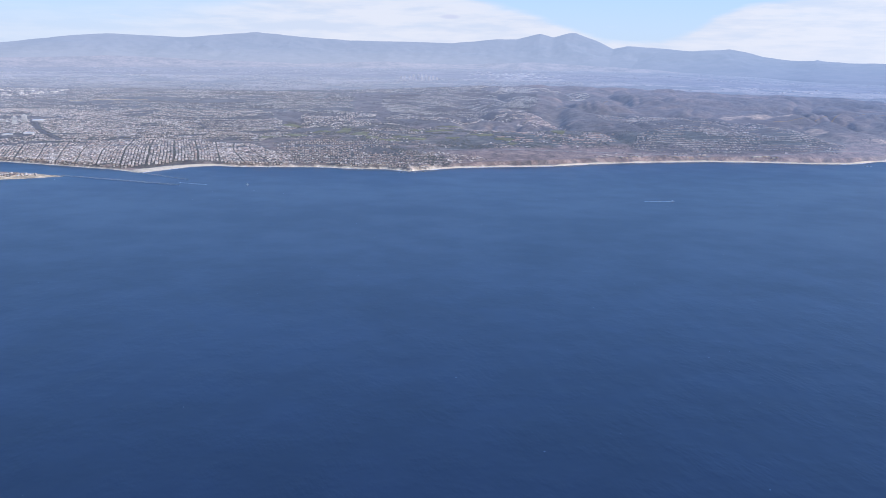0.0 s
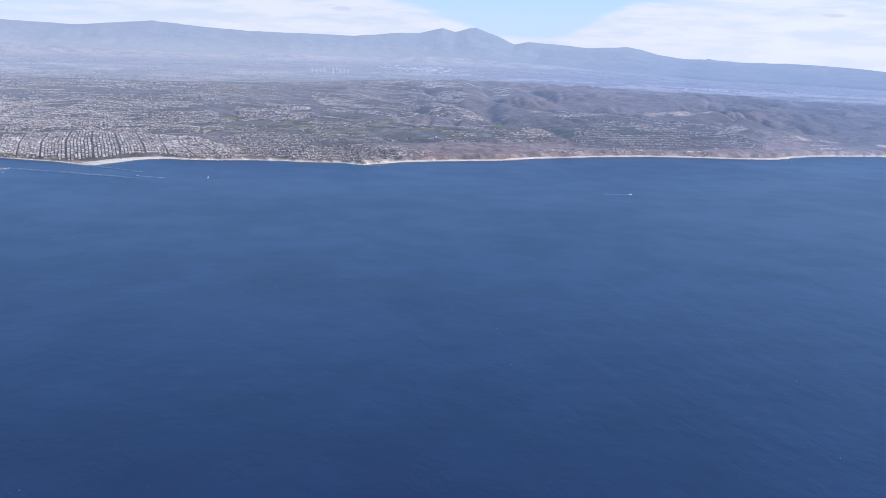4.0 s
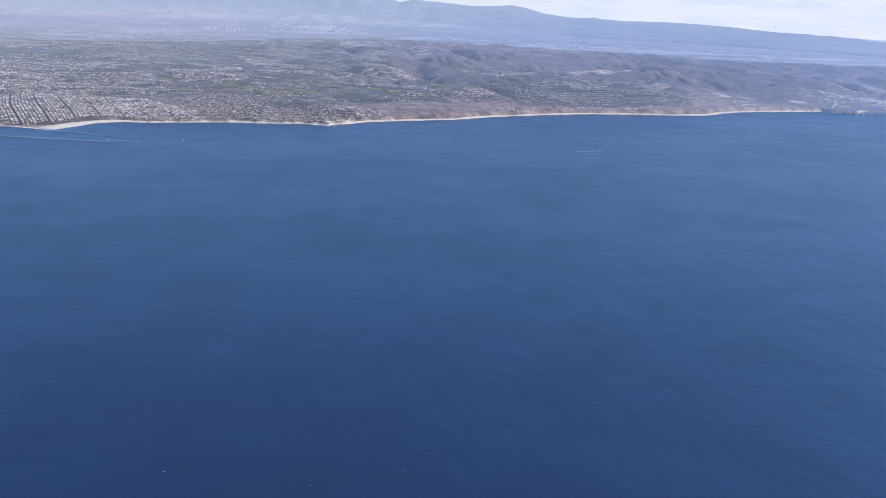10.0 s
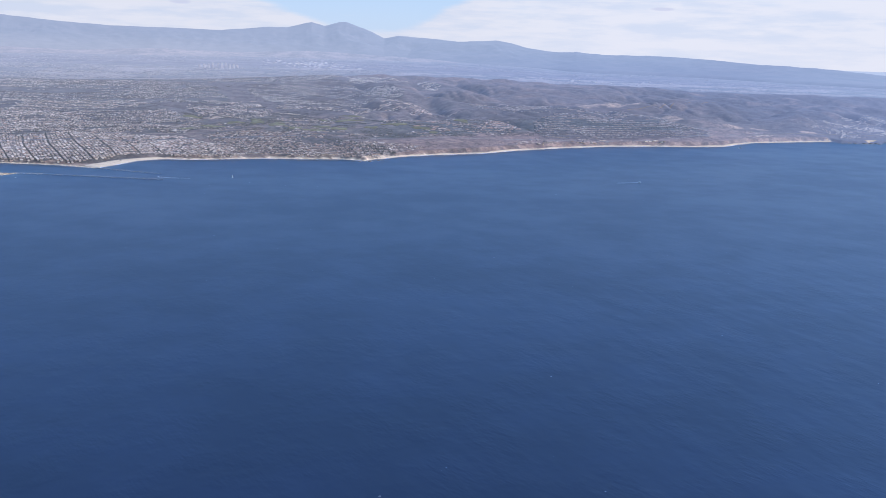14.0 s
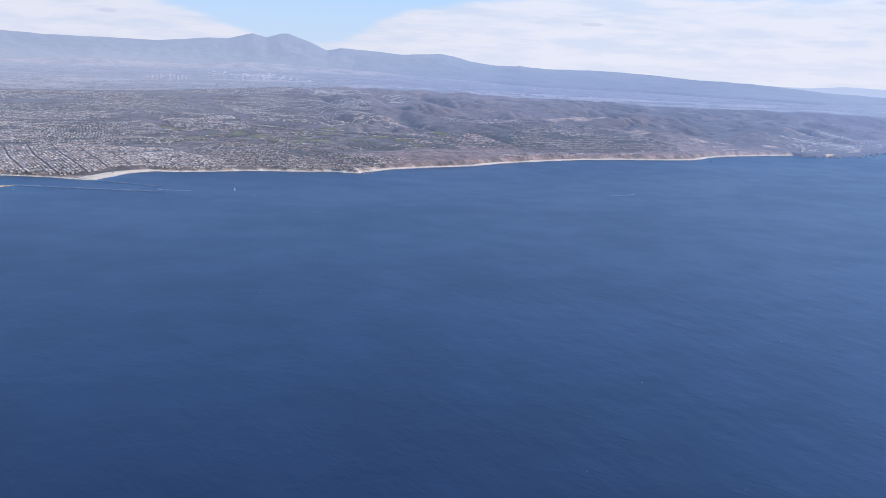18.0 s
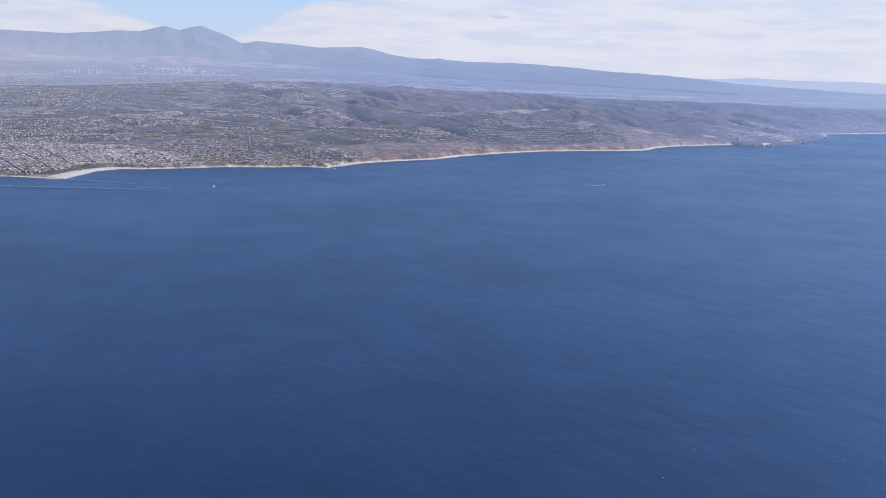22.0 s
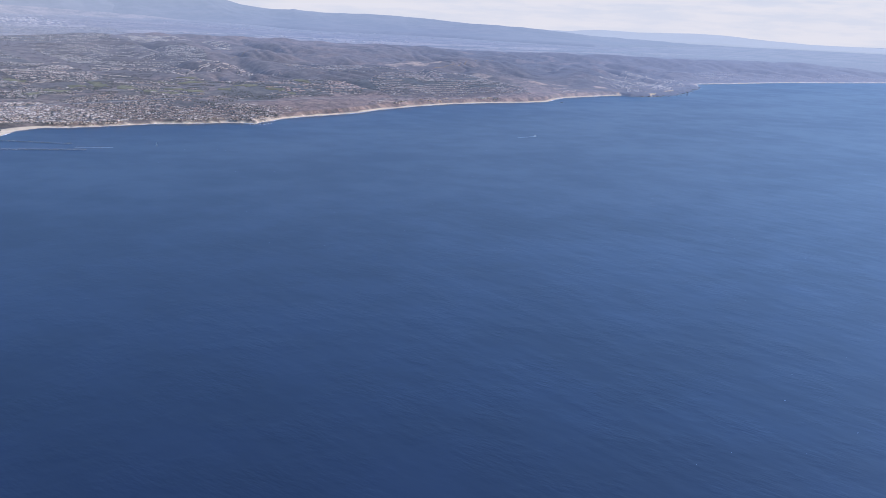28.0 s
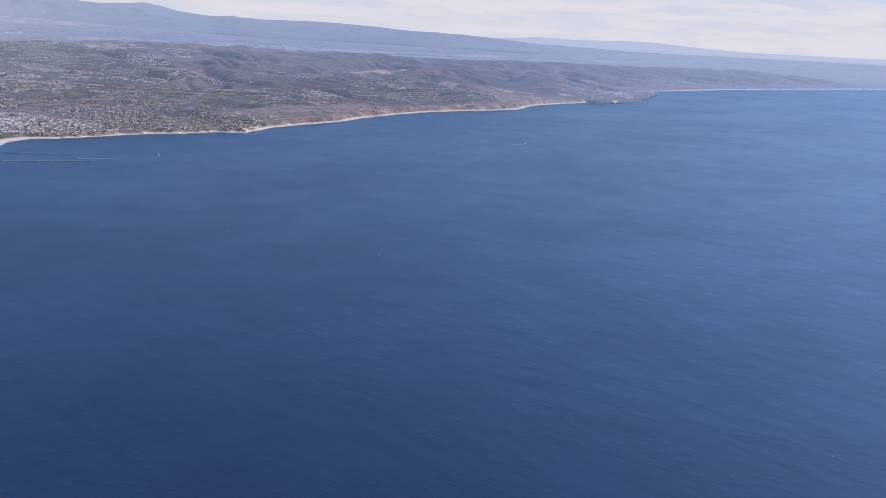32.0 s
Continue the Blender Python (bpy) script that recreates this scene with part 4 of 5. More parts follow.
def district(label, poly, turn, row, lot, seed, roof, street=2, warp=0.0, keep=0.93, gap=1.4, size=1.0, green=0.8, tree=0.55, single=0, cross=0.0, thin=0.0, streak=0.0, leaf=None):
    x, y, ang, rng = lots(poly, turn, row, lot, seed, street, warp, keep, gap, cross, thin, streak)
    n = len(x)
    sx, sy, sz = size * lot * rng.uniform(0.75, 1.05, n), size * row * rng.uniform(0.5, 0.8, n), size * rng.uniform(0.5, 0.9, n)
    ang = ang + rng.normal(0, 0.06, n) + (rng.random(n) < 0.3) * math.pi / 2
    near = np.argsort(inland(x, y)[0])[:single] if single else np.array([], int)
    far = np.ones(n, bool)
    far[near] = False
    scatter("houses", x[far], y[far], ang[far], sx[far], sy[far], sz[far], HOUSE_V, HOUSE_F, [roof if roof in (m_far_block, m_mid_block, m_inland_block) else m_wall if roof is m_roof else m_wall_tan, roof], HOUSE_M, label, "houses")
    for k in near:
        one_house(x[k], y[k], ang[k], sx[k], sy[k], sz[k])
    m = int(n * green)
    if not m:
        return
    pick = rng.integers(0, n, m)
    c, s = math.cos(radians(turn)), math.sin(radians(turn))
    across = (rng.random(m) < 0.5) * (row * 0.62 + rng.normal(0, 0.15, m)) + rng.normal(0, 0.25, m)
    along = rng.uniform(-0.5, 0.5, m) * lot
    tx, ty = x[pick] + along * c - across * s, y[pick] + along * s + across * c
    trees("garden_trees", tx, ty, tree, rng, "dark green garden and street trees among houses", leaf)


house_meshes = []


def one_house(x, y, ang, sx, sy, sz):
    if not house_meshes:
        for lo, hi, fs in ((0, 8, HOUSE_F[:8]), (8, 14, HOUSE_F[8:] - 8)):
            house_meshes.append(mesh_np("wall" if lo == 0 else "roof", HOUSE_V[lo:hi], fs, [m_wall_one if lo == 0 else m_roof_one]))
    z = float(height(np.array([x]), np.array([y]))[0])
    h = thing("house", (x, y, z), "pale stucco house with a hipped roof near the bluff", "house", "houses near the shore")
    h.matrix_world = Matrix.LocRotScale((x, y, z), Euler((0, 0, ang)), None)
    for nm, me in zip(("wall", "roof"), house_meshes):
        p = new(nm, me)
        p.scale = (sx, sy, sz)
        p.parent = h


VT = 106.5
district("dense pale houses of the old village in long straight rows", D_VILLAGE, VT, 2.15, 1.75, 1, m_roof, 7, 12.0, 0.92, 1.0, 1.0, 3.0, 0.42, 130, 30.0)
district("houses on the terraces above the village", D_TERRACES, 176, 2.6, 1.8, 2, m_roof, 3, 34.0, 0.95, 3.0, 0.84, 1.8, 0.55, 0, 0, 0.2, 16)
district("houses on the near ridge", D_RIDGE, 8, 3.0, 2.2, 15, m_roof, 2, 24.0, 0.95, 4.5, 0.84, 1.8, 0.55, 0, 0, 0.2, 14)
district("tightly packed tan-roofed houses above the coves", D_SHORE, 8, 2.1, 1.8, 3, m_tan, 3, 12.0, 0.92, 2.4, 0.9, 2.6, 0.5, 90, 0, 0.3)
district("tan-roofed houses by the point", D_SHORE_EAST, 30, 2.2, 2.0, 4, m_tan, 2, 5.0, 0.8, 1.2, 0.9, 1.4, 0.5)
district("houses in curving rows on the hill slopes", D_PELICAN, -8, 3.2, 1.9, 5, m_mid_block, 2, 60.0, 1.0, 5.0, 0.85, 1.5, 0.6, 0, 0, 0.2, 17, m_mid_tree)
district("scattered houses between the golf course and the hill", D_GAP, 10, 3.4, 2.4, 18, m_roof, 2, 30.0, 0.8, 5.0, 0.85, 1.6, 0.55, 0, 0, 0.36, 12)
district("villas among trees round the golf course", D_GOLF, 6, 3.0, 2.2, 20, m_tan, 2, 30.0, 0.8, 4.0, 0.85, 2.2, 0.5, 0, 0, 0.4, 10)
district("clay-tiled villas on the hillside", D_VILLAS, 12, 3.0, 2.4, 6, m_tile, 2, 14.0, 0.85, 5.0, 0.95, 1.8, 0.55, 0, 0, 0.32)
district("string of houses along a spur", D_STRING, 60, 3.0, 2.2, 16, m_tan, 2, 10.0, 0.8, 4.0, 0.85, 1.0, 0.5, 0, 0, 0.3)
district("rows of large houses stepping down the slope", D_ESTATES, -3, 2.8, 1.8, 7, m_tan, 2, 30.0, 0.95, 4.2, 0.86, 1.5, 0.5, 0, 0, 0.3, 13)
district("close rows of homes under the bare hill", D_SLOPE, 14, 2.4, 2.0, 17, m_tan, 2, 6.0, 0.9, 1.6, 0.85, 0.8, 0.45)
district("houses along the hill crest", D_CREST, 6, 4.0, 2.6, 8, m_mid_block, 2, 30.0, 0.9, 6.0, 0.85, 0.8, 0.6, 0, 0, 0.36, 0, m_mid_tree)
district("houses crowding the cove slopes", D_COVE, 22, 2.9, 2.0, 9, m_mid_block, 3, 120.0, 0.75, 4.0, 0.62, 0.9, 0.45, 0, 0, 0.36, 0, m_mid_tree)
district("scattered houses on the cape slopes", D_CAPE, 30, 3.6, 2.4, 21, m_inland_block, 2, 120.0, 0.5, 5.0, 0.7, 0.4, 0.5, 0, 0, 0.4, 12, m_mid_tree)
district("houses along the far bay", D_BAY, 3, 4.0, 2.8, 10, m_far_block, 2, 22.0, 0.35, 1.5, 0.7, 0.0, 0.85, 0, 0, 0.42)
district("row of homes on the bluff edge", D_BLUFF_HOMES, 12, 3.0, 2.2, 11, m_tan, 1, 4.0, 0.6, 1.2, 0.9, 0.8, 0.45, 30)
district("close-set houses on the sand spit", D_SPIT, 166, 2.0, 1.8, 12, m_roof, 2, 0.0, 1.0, 1.0, 0.9, 0.6, 0.42, 50)
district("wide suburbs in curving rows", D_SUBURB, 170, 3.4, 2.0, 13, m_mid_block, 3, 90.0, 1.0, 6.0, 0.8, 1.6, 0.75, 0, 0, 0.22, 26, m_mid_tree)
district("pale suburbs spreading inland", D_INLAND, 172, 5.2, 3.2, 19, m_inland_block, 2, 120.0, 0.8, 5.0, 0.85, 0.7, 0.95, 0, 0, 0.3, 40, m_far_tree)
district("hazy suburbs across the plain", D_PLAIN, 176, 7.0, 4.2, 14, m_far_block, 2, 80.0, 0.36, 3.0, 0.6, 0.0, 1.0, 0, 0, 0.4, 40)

# trees along the village streets
def street_trees(poly, turn, row, street, gap, seed, size):
    xs, ys = [p[0] for p in poly], [p[1] for p in poly]
    cx, cy, r = (min(xs) + max(xs)) / 2, (min(ys) + max(ys)) / 2, math.hypot(max(xs) - min(xs), max(ys) - min(ys)) / 2
    g = np.random.default_rng(seed)
    k = np.arange(int(2 * r / row) + 1)
    b = -r + k * row + (k // street) * gap
    b = b[(k % street == street - 1) & (b < r)] + (row + gap) / 2
    A, B = np.meshgrid(np.arange(-r, r, 0.8), b)
    A, B = A.ravel() + g.uniform(-0.4, 0.4, A.size), B.ravel() + g.normal(0, 0.35, B.size)
    A, B = A + 12.0 * (grain(A, B, 70, 1) - 0.5), B + 12.0 * (grain(A, B, 60, 2) - 0.5)
    c, q = math.cos(radians(turn)), math.sin(radians(turn))
    x, y = cx + A * c - B * q, cy + A * q + B * c
    ok = (reach(poly, x, y) > 1) & (inland(x, y)[0] > 5) & clear_of_roads(x, y) & (g.random(len(x)) < 0.22 * (0.2 + 1.3 * fractal(x, y, 9, 22, 2)))
    trees("street_trees", x[ok], y[ok], size, g, "dark street trees between the village blocks")


street_trees(D_VILLAGE, VT, 2.15, 7, 1.0, 21, 0.42)

# trees and scrub
rng = np.random.default_rng(77)


def patch_trees(poly, count, size, label, mat=None, clump=16, low=0.45, seed=5):
    xs, ys = [p[0] for p in poly], [p[1] for p in poly]
    x, y = rng.uniform(min(xs), max(xs), count), rng.uniform(min(ys), max(ys), count)
    ok = inside(poly, x, y) & (fractal(x, y, clump, seed) > low) & ((blob(x, y, GOLF, 91) < 0.3) | (rng.random(count) < 0.15))
    ok &= inland(x, y)[0] > 4
    trees("scrub" if mat is m_bush else "trees", x[ok], y[ok], size, rng, label, mat)


patch_trees([(-24, 727), (82, 748), (250, 786), (339, 805), (335, 842), (154, 856), (23, 838), (-65, 786), (-111, 766)], 18000, 0.44, "dark woodland belt inland of the highway")
patch_trees([(-140, 770), (-64, 766), (50, 830), (-62, 883), (-150, 896)], 14000, 0.42, "dark trees round the golf course")
patch_trees([(8, 690), (110, 725), (330, 752), (327, 791), (163, 760), (16, 726)], 6000, 0.32, "low dry scrub on the terrace", m_bush, 10, 0.5)
patch_trees([(52, 845), (460, 800), (635, 895), (690, 1207), (346, 1036), (135, 1044)], 26000, 0.34, "dark chaparral in the canyons", m_bush, 30, 0.57)
patch_trees([(480, 776), (560, 788), (640, 830), (740, 905), (786, 1036), (536, 870)], 2600, 0.42, "dark trees on the cove slopes", m_mid_tree)
patch_trees([(-695, 774), (-150, 776), (49, 1044), (60, 1500), (-875, 1459)], 20000, 0.6, "trees scattered through the suburbs", m_mid_tree, 40, 0.5)

patch_trees([(-45, 728), (-22, 723), (2, 700), (4, 668), (-8, 664), (-16, 688)], 900, 0.6, "dark trees in the gully beside the point", None, 9, 0.2)
patch_trees(D_TERRACES, 16000, 0.55, "dark clumps of trees through the terraces", m_mid_tree, 11, 0.5, 6)
patch_trees(D_PELICAN, 9000, 0.6, "dark clumps of trees on the hill slopes", m_mid_tree, 12, 0.5, 7)
patch_trees(D_RIDGE, 2500, 0.55, "dark clumps of trees on the near ridge", m_mid_tree, 11, 0.5, 8)
patch_trees(D_GAP, 2500, 0.55, "dark trees above the golf course", m_mid_tree, 11, 0.5, 9)
patch_trees(D_ESTATES, 1800, 0.42, "dark garden trees between the hillside rows", None, 14, 0.35)

# golf: mown fairways lying on the land
golf = thing("golf_course", (0, 0, 0), "mown green golf fairways on the hillside", "golf course", kind="structure")
for gx, gy, ga, gb in GOLF:
    t = np.linspace(0, 2 * np.pi, 40, endpoint=False)
    rad = 0.75 + 1.0 * (grain(gx + 3 * np.cos(t), gy + 3 * np.sin(t), 1.3, 95) - 0.45)
    ring = np.linspace(0, 1, 7)[:, None]
    x, y = gx + ga * rad * np.cos(t) * ring, gy + 1.35 * gb * rad * np.sin(t) * ring
    z = height(x.ravel(), y.ravel()).reshape(x.shape) + 0.35
    z[-1] -= 0.7
    a = (np.arange(6)[:, None] * 40 + np.arange(40)[None]).ravel()
    b = (np.arange(6)[:, None] * 40 + (np.arange(40)[None] + 1) % 40).ravel()
    f = np.stack([a, b, b + 40, a + 40], 1)
    p = new("fairway", mesh_np("fairway", np.stack([x.ravel(), y.ravel(), z.ravel()], 1), f, [m_green], flat=False))
    p.parent = golf

# ---- single buildings ----
def tower(x, y, w, d, h, turn, label, group, storeys, mat_wall, mat_glass):
    z = float(height(np.array([x]), np.array([y]))[0]) - 0.3
    t = thing("office_tower", (x, y, z), label, "tower", group, turn)
    part("core", boxes((-w / 2, w / 2, -d / 2, d / 2, 0, h)), mat_glass, t)
    step = h / storeys
    bm = bmesh.new()
    box(bm, -w / 2 - 0.12, w / 2 + 0.12, -d / 2 - 0.12, d / 2 + 0.12, 0, step * 0.68)
    me = bpy.data.meshes.new("floor_band")
    bm.to_mesh(me)
    bm.free()
    me.materials.append(mat_wall)
    for k in range(storeys):
        p = new("floor_band", me)
        p.parent, p.location = t, (0, 0, k * step)
    part("parapet", boxes((-w / 2 - 0.16, w / 2 + 0.16, -d / 2 - 0.16, d / 2 + 0.16, h, h + 0.35)), mat_wall, t)
    part("plant_room", boxes((-w / 4, w / 4, -d / 4, d / 4, h + 0.35, h + 1.1)), mat_wall, t)


for x, y, w, d, h, turn in ((-399, 862, 4.2, 3.4, 6.6, 20), (-396, 876, 4.2, 3.4, 7.0, 20), (-418, 872, 14, 4, 2.6, 8), (-432, 858, 12, 4, 2.2, 8)):
    tower(x, y, w, d, h, turn, "cream office tower with dark window bands", "towers of the harbour centre", 8, m_cream, m_glass)
def hall(x, y, w, d, h, turn, wall, roof, label, group):
    z = float(height(np.array([x]), np.array([y]))[0]) - 0.6
    t = thing("commercial_building", (x, y, z), label, "building", group, turn)
    part("wall", boxes((-w / 2, w / 2, -d / 2, d / 2, 0, h)), wall, t)
    part("roof", boxes((-w / 2 + 0.2, w / 2 - 0.2, -d / 2 + 0.2, d / 2 - 0.2, h, h + 0.15)), roof, t)
    part("skylight", boxes((-w / 6, w / 6, -d / 8, d / 8, h + 0.15, h + 0.6)), roof, t)


for x, y, w, d, h, turn in ((-351, 783, 8, 5, 1.8, 15), (-366, 776, 8, 4, 1.4, 15), (-422, 864, 14, 7, 1.8, 10), (-457, 899, 16, 8, 2, 12), (-392, 896, 10, 8, 1.8, 20), (-482, 945, 14, 9, 2, 0), (-407, 815, 10, 6, 1.5, 12)):
    hall(x, y, w, d, h, turn, m_cream, m_flat_roof, "white flat-roofed commercial building", "halls of the harbour centre")
for k in range(34):
    x, y = rng.uniform(-720, -540), rng.uniform(1240, 1430)
    hall(x, y, rng.uniform(5, 13), rng.uniform(5, 9), rng.uniform(1.2, 2.8), rng.uniform(-8, 8), m_mid_block, m_mid_block, "white flat-roofed business building", "business park")
for dx, h in ((-62, 10), (-48, 9), (-36, 12), (-20, 12), (-9, 13), (3, 12), (14, 9), (26, 10), (-75, 8), (38, 7)):
    tower(-50 + dx * 0.75, 2205 + (dx * 7) % 40, 4.6, 4.0, h * 0.95, 10, "pale hazy tower in the far business district", "towers of the inland district", 6, m_inland_block, m_far_block)
for k in range(100):
    x, y = 180 + rng.normal(0, 52), 2500 + rng.normal(0, 95)
    hall(x, y, rng.uniform(4, 12), rng.uniform(6, 14), rng.uniform(1.2, 2.4), rng.uniform(-10, 30), m_far_block, m_far_roof, "pale far-off warehouse with flat roof", "inland warehouses")
for k in range(24):
    x, y = 760 + rng.normal(0, 120), 2050 + rng.normal(0, 90)
    hall(x, y, rng.uniform(4, 10), rng.uniform(5, 10), rng.uniform(1.2, 2.0), rng.uniform(-10, 30), m_far_block, m_far_roof, "pale far-off warehouse with flat roof", "southern warehouses")

# buildings and trees of the far plain
n = 5200
x, y = rng.uniform(-1500, 1300, n), 2330 + 800 * rng.random(n) ** 1.4
keep = fractal(x, y, 160, 401, 3) > 0.48 + 0.12 * smooth(x, 200, 600)
x, y = x[keep], y[keep]
m = len(x)
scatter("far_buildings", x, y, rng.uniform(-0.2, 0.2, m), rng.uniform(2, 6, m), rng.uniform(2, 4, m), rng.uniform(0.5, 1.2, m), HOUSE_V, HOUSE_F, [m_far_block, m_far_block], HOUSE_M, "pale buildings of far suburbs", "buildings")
n = 1800
x, y = rng.uniform(-1400, 1500, n), 1560 + 1300 * rng.random(n) ** 1.3
keep = inland(x, y)[0] > 30
x, y = x[keep], y[keep]
n = len(x)
scatter("far_trees", x, y, rng.uniform(0, 6, n), rng.uniform(3, 9, n), rng.uniform(1.5, 3, n), rng.uniform(0.3, 0.7, n), TREE_V, TREE_F, [m_far_tree], None, "dark tree belts on the far plain", "trees")

# ---- harbour mouth ----
def jetty(a, b, width, top, label, seed):
    a, b = Vector((a[0], a[1], 0)), Vector((b[0], b[1], 0))
    way = (b - a).normalized()
    side = Vector((-way.y, way.x, 0))
    t = thing("jetty", a, label, "jetty", "harbour jetties")
    r = random.Random(seed)
    bm = bmesh.new()
    n = int((b - a).length / 1.2)
    rows = []
    for i in range(n + 1):
        c = way * ((b - a).length * i / n)
        taper = 1 - 0.5 * (i > n - 2)
        rows.append([bm.verts.new(c + side * (o * width * taper * r.uniform(0.85, 1.15)) + Vector((0, 0, z * r.uniform(0.8, 1.2)))) for o, z in ((-0.75, -0.6), (-0.4, top * 0.7), (-0.1, top), (0.25, top * 0.95), (0.5, top * 0.5), (0.8, -0.6))])
    for p, q in zip(rows, rows[1:]):
        for j in range(5):
            bm.faces.new((p[j], p[j + 1], q[j + 1], q[j]))
    part("mound", bm, m_jetty, t)
    # boulders heaped along the crest
    blocks = []
    for k in range(3):
        bm = bmesh.new()
        bmesh.ops.create_icosphere(bm, subdivisions=1, radius=0.5)
        for v in bm.verts:
            v.co *= r.uniform(0.75, 1.2)
        me = bpy.data.meshes.new("boulder")
        bm.to_mesh(me)
        bm.free()
        me.materials.append(m_jetty)
        blocks.append(me)
    for i in range(int((b - a).length * 1.1)):
        p = new("boulder", r.choice(blocks))
        p.parent = t
        p.location = way * r.uniform(0, (b - a).length) + side * r.uniform(-0.5, 0.6) * width + Vector((0, 0, top * r.uniform(0.35, 0.9)))
        s = r.uniform(0.4, 0.9)
        p.scale, p.rotation_euler = (s, s * r.uniform(0.7, 1.2), s * 0.8), (r.random(), r.random(), r.random() * 6)
    # white water on the seaward side
    verts, faces = [], []
    for i in range(n):
        if r.random() < 0.6:
            c, d = way * ((b - a).length * i / n), -(width * 0.85 + r.uniform(0, 0.25))
            q = len(verts)
            verts += [tuple(c + side * d), tuple(c + way * 1.5 + side * d), tuple(c + way * 1.5 + side * (d - r.uniform(0.15, 0.35))), tuple(c + side * (d - 0.2))]
            faces.append((q, q + 1, q + 2, q + 3))
    me = mesh_np("wash", np.array(verts) + np.array((0, 0, 0.06)), faces, [m_foam])
    p = tagged(new("wash", me), "broken white water along the rocks", kind="stuff")
    p.parent = t


jetty((-205, 620), (-164.5, 591), 0.42, 0.4, "dark rock jetty running out from the beach", 3)
jetty((-250, 600), (-163, 566.5), 0.42, 0.4, "long dark rock jetty running out from the sand spit", 4)

# rocks off the points
def sea_rock(x, y, size, seed):
    r = random.Random(seed)
    t = thing("sea_rock", (x, y, 0), "dark wave-washed rock standing off the shore", "rock", "rocks off the shore")
    bm = bmesh.new()
    bmesh.ops.create_icosphere(bm, subdivisions=2, radius=size)
    for v in bm.verts:
        k = 1 + 0.5 * (noise.noise(v.co / size * 1.3 + Vector((seed, 0, 0))))
        v.co = Vector((v.co.x * k * 1.5, v.co.y * k, v.co.z * k * 0.55 + size * 0.05))
    part("stone", bm, m_rock, t)
    bm = bmesh.new()
    ring = []
    for i in range(18):
        a = i / 18 * math.tau
        ring.append((bm.verts.new((math.cos(a) * size * 1.5, math.sin(a) * size * 1.05, 0.04)), bm.verts.new((math.cos(a) * size * r.uniform(1.7, 2.6), math.sin(a) * size * r.uniform(1.2, 1.8), 0.04))))
    for (p, q), (u, v) in zip(ring, ring[1:] + ring[:1]):
        bm.faces.new((p, q, v, u))
    part("white_water", bm, m_foam, t)


for k, (x, y, s) in enumerate(((337, 733, 1.0), (333, 730.5, 0.7), (-22, 648, 1.0), (-30, 647, 0.8), (-15, 651, 0.7), (-60, 658.5, 0.8), (-126, 660, 0.8), (515, 765, 1.3), (530, 766, 1.1), (548, 770, 1.4), (575, 778, 1.3), (500, 768, 1.2), (590, 790, 1.2), (625, 812, 1.2), (560, 774, 0.9))):
    sea_rock(x, y, s, k + 1)
for k in range(30):
    a, b = SHORE[31 + k % 4], SHORE[32 + k % 4]
    u = rng.random()
    sea_rock(a[0] + (b[0] - a[0]) * u + rng.uniform(-1, 4), a[1] + (b[1] - a[1]) * u - rng.uniform(-4, 2), rng.uniform(0.6, 1.7), k + 40)

# ---- boats ----
def hull(length, beam, depth):
    bm = bmesh.new()
    rings = []
    for i in range(9):
        u = i / 8
        half = beam / 2 * (1 - max(0, (u - 0.45) / 0.55) ** 2.2) * (0.86 + 0.14 * min(1, u * 4))
        lift = depth * (0.85 + 0.35 * u * u)
        xx = (u - 0.5) * length
        rings.append([bm.verts.new(p) for p in ((xx, -half, lift), (xx, -half * 0.8, lift * 0.35), (xx, 0, -depth * 0.35 * (1 - u ** 3)), (xx, half * 0.8, lift * 0.35), (xx, half, lift))])
    for p, q in zip(rings, rings[1:]):
        for j in range(4):
            bm.faces.new((p[j], q[j], q[j + 1], p[j + 1]))
        bm.faces.new((p[4], q[4], q[0], p[0]))
    bm.faces.new(rings[0])
    bmesh.ops.remove_doubles(bm, verts=bm.verts, dist=0.001)
    bmesh.ops.recalc_face_normals(bm, faces=bm.faces)
    return bm


def motor_boat(x, y, turn, length, label):
    L = length
    t = thing("motor_boat", (x, y, 0.02), label, "boat", "boats on the bay", turn)
    part("hull", hull(L, L * 0.32, L * 0.13), m_white, t)
    cabin = part("cabin", boxes((-L * 0.2, L * 0.18, -L * 0.11, L * 0.11, L * 0.12, L * 0.24, 0.02)), m_white, t)
    part("windscreen", boxes((L * 0.17, L * 0.2, -L * 0.1, L * 0.1, L * 0.15, L * 0.22)), m_glass, cabin, "dark glass windscreen")
    bridge = part("flybridge", boxes((-L * 0.16, L * 0.04, -L * 0.09, L * 0.09, L * 0.24, L * 0.32, 0.02)), m_white, t)
    part("radar_mast", boxes((-L * 0.1, -L * 0.08, -L * 0.01, L * 0.01, L * 0.32, L * 0.45)), m_white, bridge)
    return t


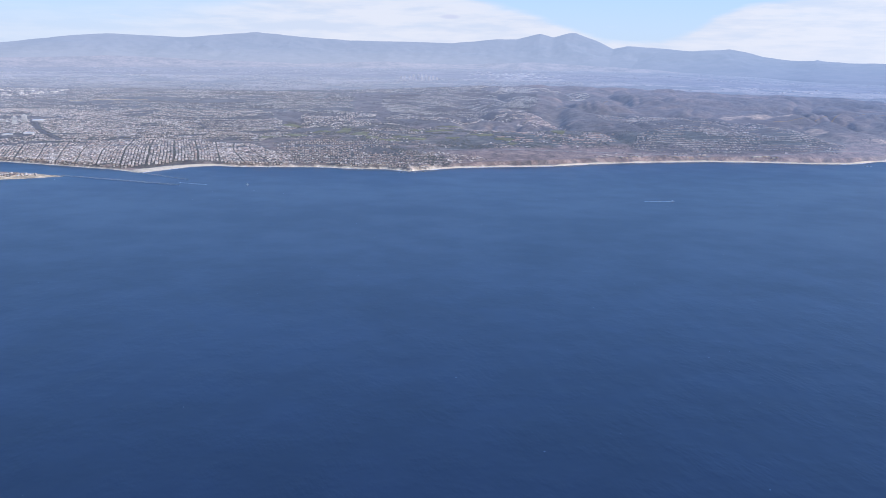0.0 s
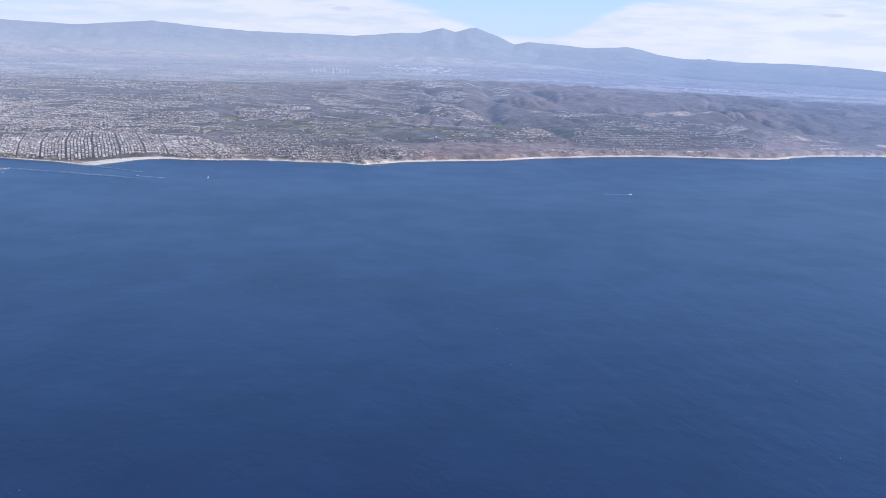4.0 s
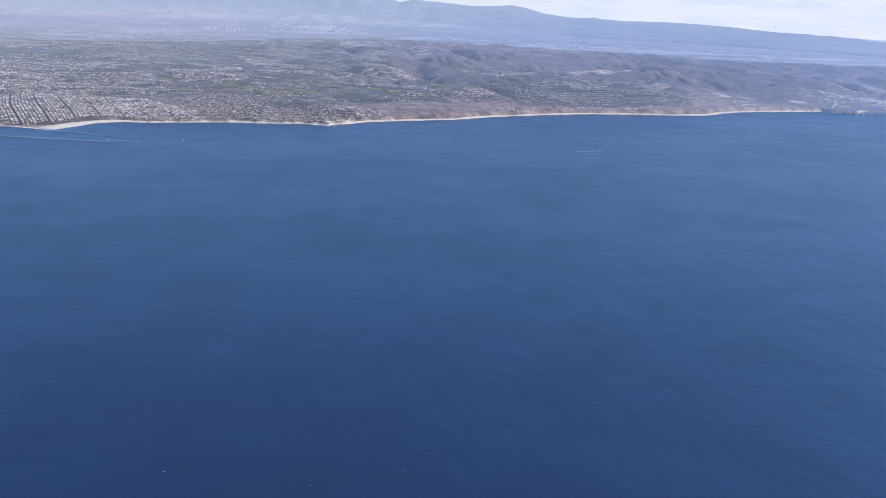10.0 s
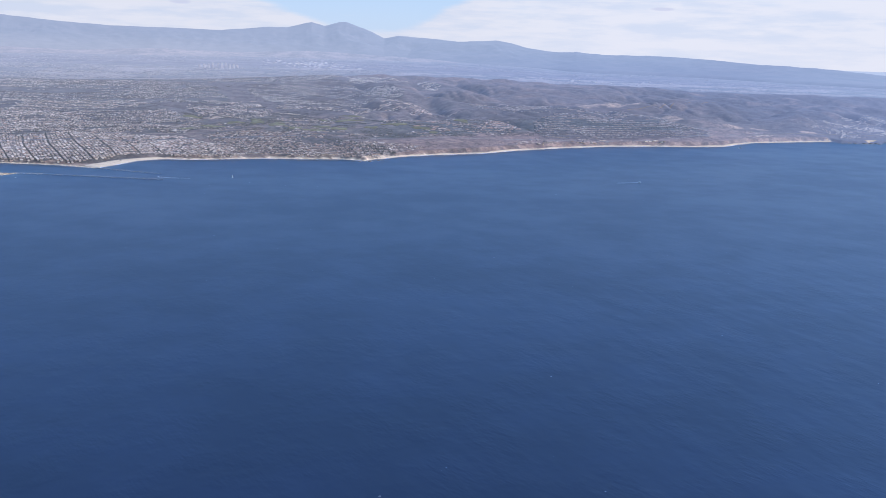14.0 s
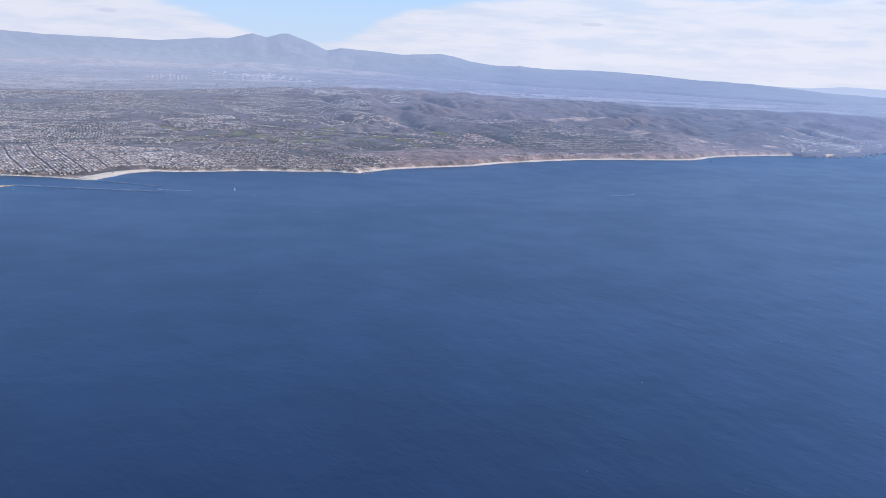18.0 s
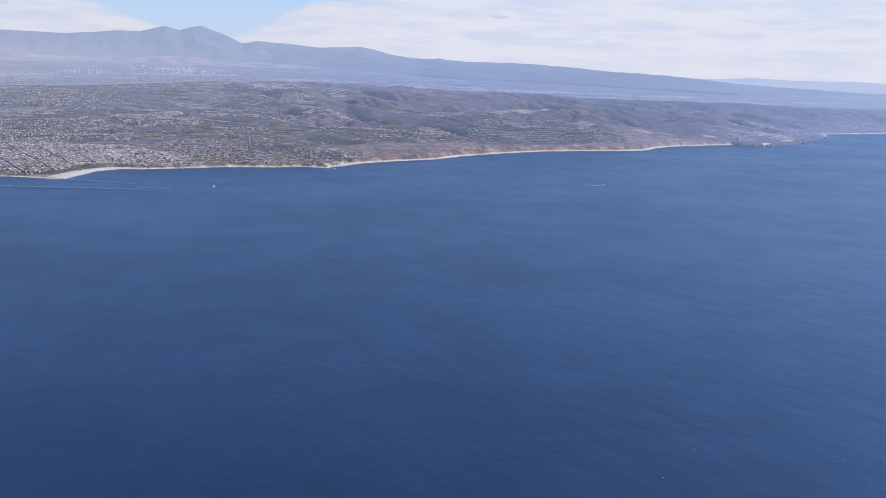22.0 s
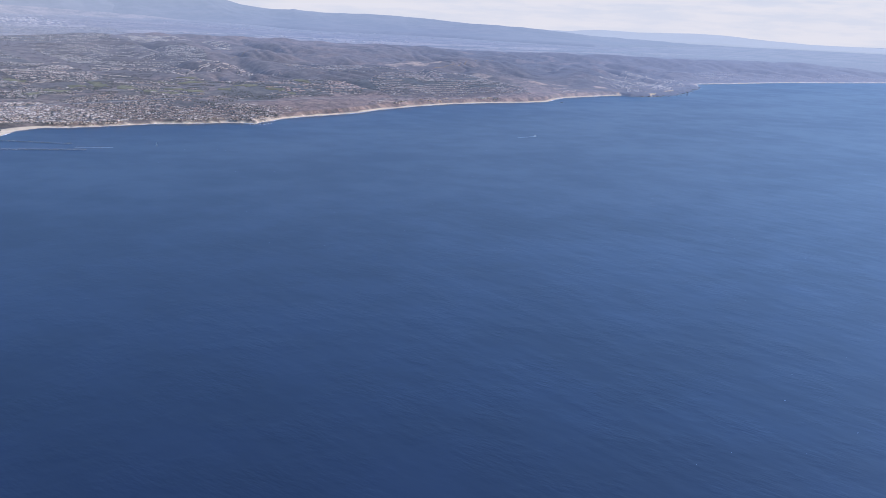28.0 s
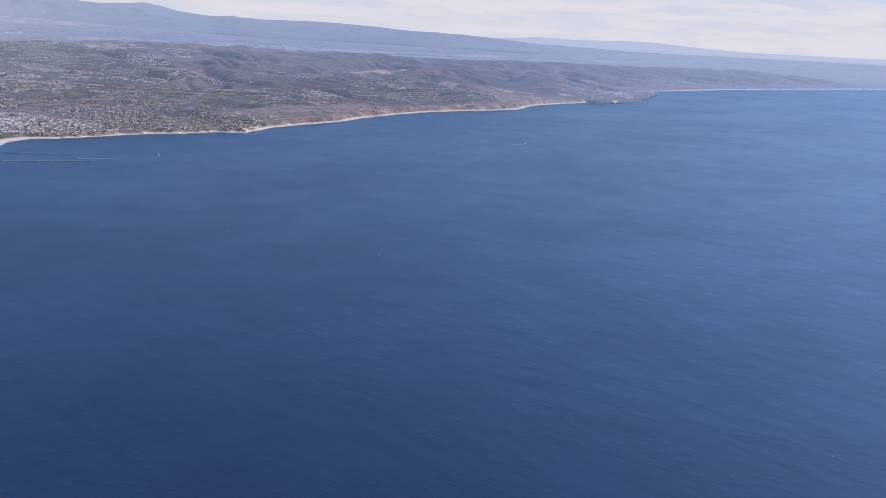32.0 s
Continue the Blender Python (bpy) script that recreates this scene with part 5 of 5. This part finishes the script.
def wake(x, y, turn, length, width, label, seed):
    """A trail of broken foam lying on the water behind a boat."""
    r = np.random.default_rng(seed)
    verts, faces = [], []
    for i in range(int(length * 32)):
        u = r.random() ** 1.5
        if r.random() < 0.35 * u:
            continue
        half = width * (0.35 + 0.65 * u)
        a, b = -u * length, r.normal(0, half * 0.33)
        l, wd = r.uniform(0.4, 1.3), r.uniform(0.1, 0.27) * (1.25 - u * 0.7)
        q = len(verts)
        verts += [(a - l / 2, b - wd / 3, 0.05), (a, b - wd, 0.06), (a + l / 2, b, 0.05), (a, b + wd, 0.07)]
        faces.append((q, q + 1, q + 2, q + 3))
    ob = new("wake", mesh_np("wake", verts, faces, [m_foam]))
    ob.matrix_world = pose(x, y, 0, 0, 0, turn)
    return tagged(ob, label, "wake", kind="stuff")


motor_boat(133.5, 535, 4, 2.2, "white motor yacht under way with a long wake")
wake(132.8, 535, 4, 16, 0.75, "long white wake trailing a motor yacht", 1)
motor_boat(-166, 577, 160, 1.5, "white motor boat entering the harbour mouth")
wake(-165.4, 576.8, 160, 19, 0.9, "white wake of a boat at the harbour mouth", 2)
motor_boat(-246, 580, 200, 1.0, "small white launch beside the long jetty")


def sailing_boat(x, y, turn, L, label):
    t = thing("sailing_boat", (x, y, 0.02), label, "boat", "boats on the bay", turn)
    part("hull", hull(L, L * 0.26, L * 0.09), m_white, t)
    bm = bmesh.new()
    bmesh.ops.create_cone(bm, segments=8, radius1=L * 0.012, radius2=L * 0.007, depth=L * 1.35, cap_ends=True, matrix=Matrix.Translation((L * 0.08, 0, L * 0.75)))
    mast = part("mast", bm, m_white, t)
    part("boom", boxes((-L * 0.4, L * 0.08, -L * 0.01, L * 0.01, L * 0.2, L * 0.22)), m_white, mast)
    for name, luff, foot, top in (("mainsail", 0.07, -0.4, 1.4), ("jib", 0.48, 0.1, 1.2)):
        bm = bmesh.new()
        rows = []
        for i in range(9):
            v = i / 8
            z = L * (0.23 + (top - 0.23) * v)
            x0 = L * (luff if name == "mainsail" else luff + (0.09 - luff) * v)
            x1 = L * (foot + (0.07 - foot) * v ** 1.15)
            rows.append([bm.verts.new((x0 + (x1 - x0) * u, L * 0.09 * math.sin(u * 2.6) * (1 - v * 0.6), z)) for u in (0, 0.25, 0.5, 0.75, 1)])
        for p, q in zip(rows, rows[1:]):
            for j in range(4):
                bm.faces.new((p[j], p[j + 1], q[j + 1], q[j]))
        bmesh.ops.solidify(bm, geom=bm.faces[:], thickness=L * 0.006)
        part(name, bm, m_sail, t)
    return t


sailing_boat(-122.5, 571.5, -150, 1.35, "white sailing yacht with both sails set")
sailing_boat(-114, 550, 20, 0.45, "small sailing dinghy far out on the water")

# whitecaps: scattered flecks of foam on the open water
n = 420
x, y = rng.uniform(-420, 420, n), rng.uniform(90, 560, n)
keep = fractal(x, y, 120, 501, 3) > 0.47
x, y = x[keep], y[keep]
m = len(x)
FLECK_V = np.array([(-1, -.12, 0), (-.2, -.35, .12), (.9, -.1, 0), (1.1, .15, .05), (.1, .3, .14), (-.8, .2, 0)])
FLECK_F = np.array([(0, 1, 5), (1, 4, 5), (1, 2, 4), (2, 3, 4)])
s = rng.uniform(0.08, 0.25, m)
v = np.stack([x[:, None] + FLECK_V[None, :, 0] * s[:, None], y[:, None] + FLECK_V[None, :, 1] * s[:, None], 0.03 + FLECK_V[None, :, 2] * s[:, None]], 2)
f = FLECK_F[None] + (np.arange(m) * 6)[:, None, None]
tagged(new("whitecaps", mesh_np("whitecaps", v.reshape(-1, 3), f.reshape(-1, 3), [m_foam])), "scattered small whitecaps on open water", "whitecaps", kind="stuff")
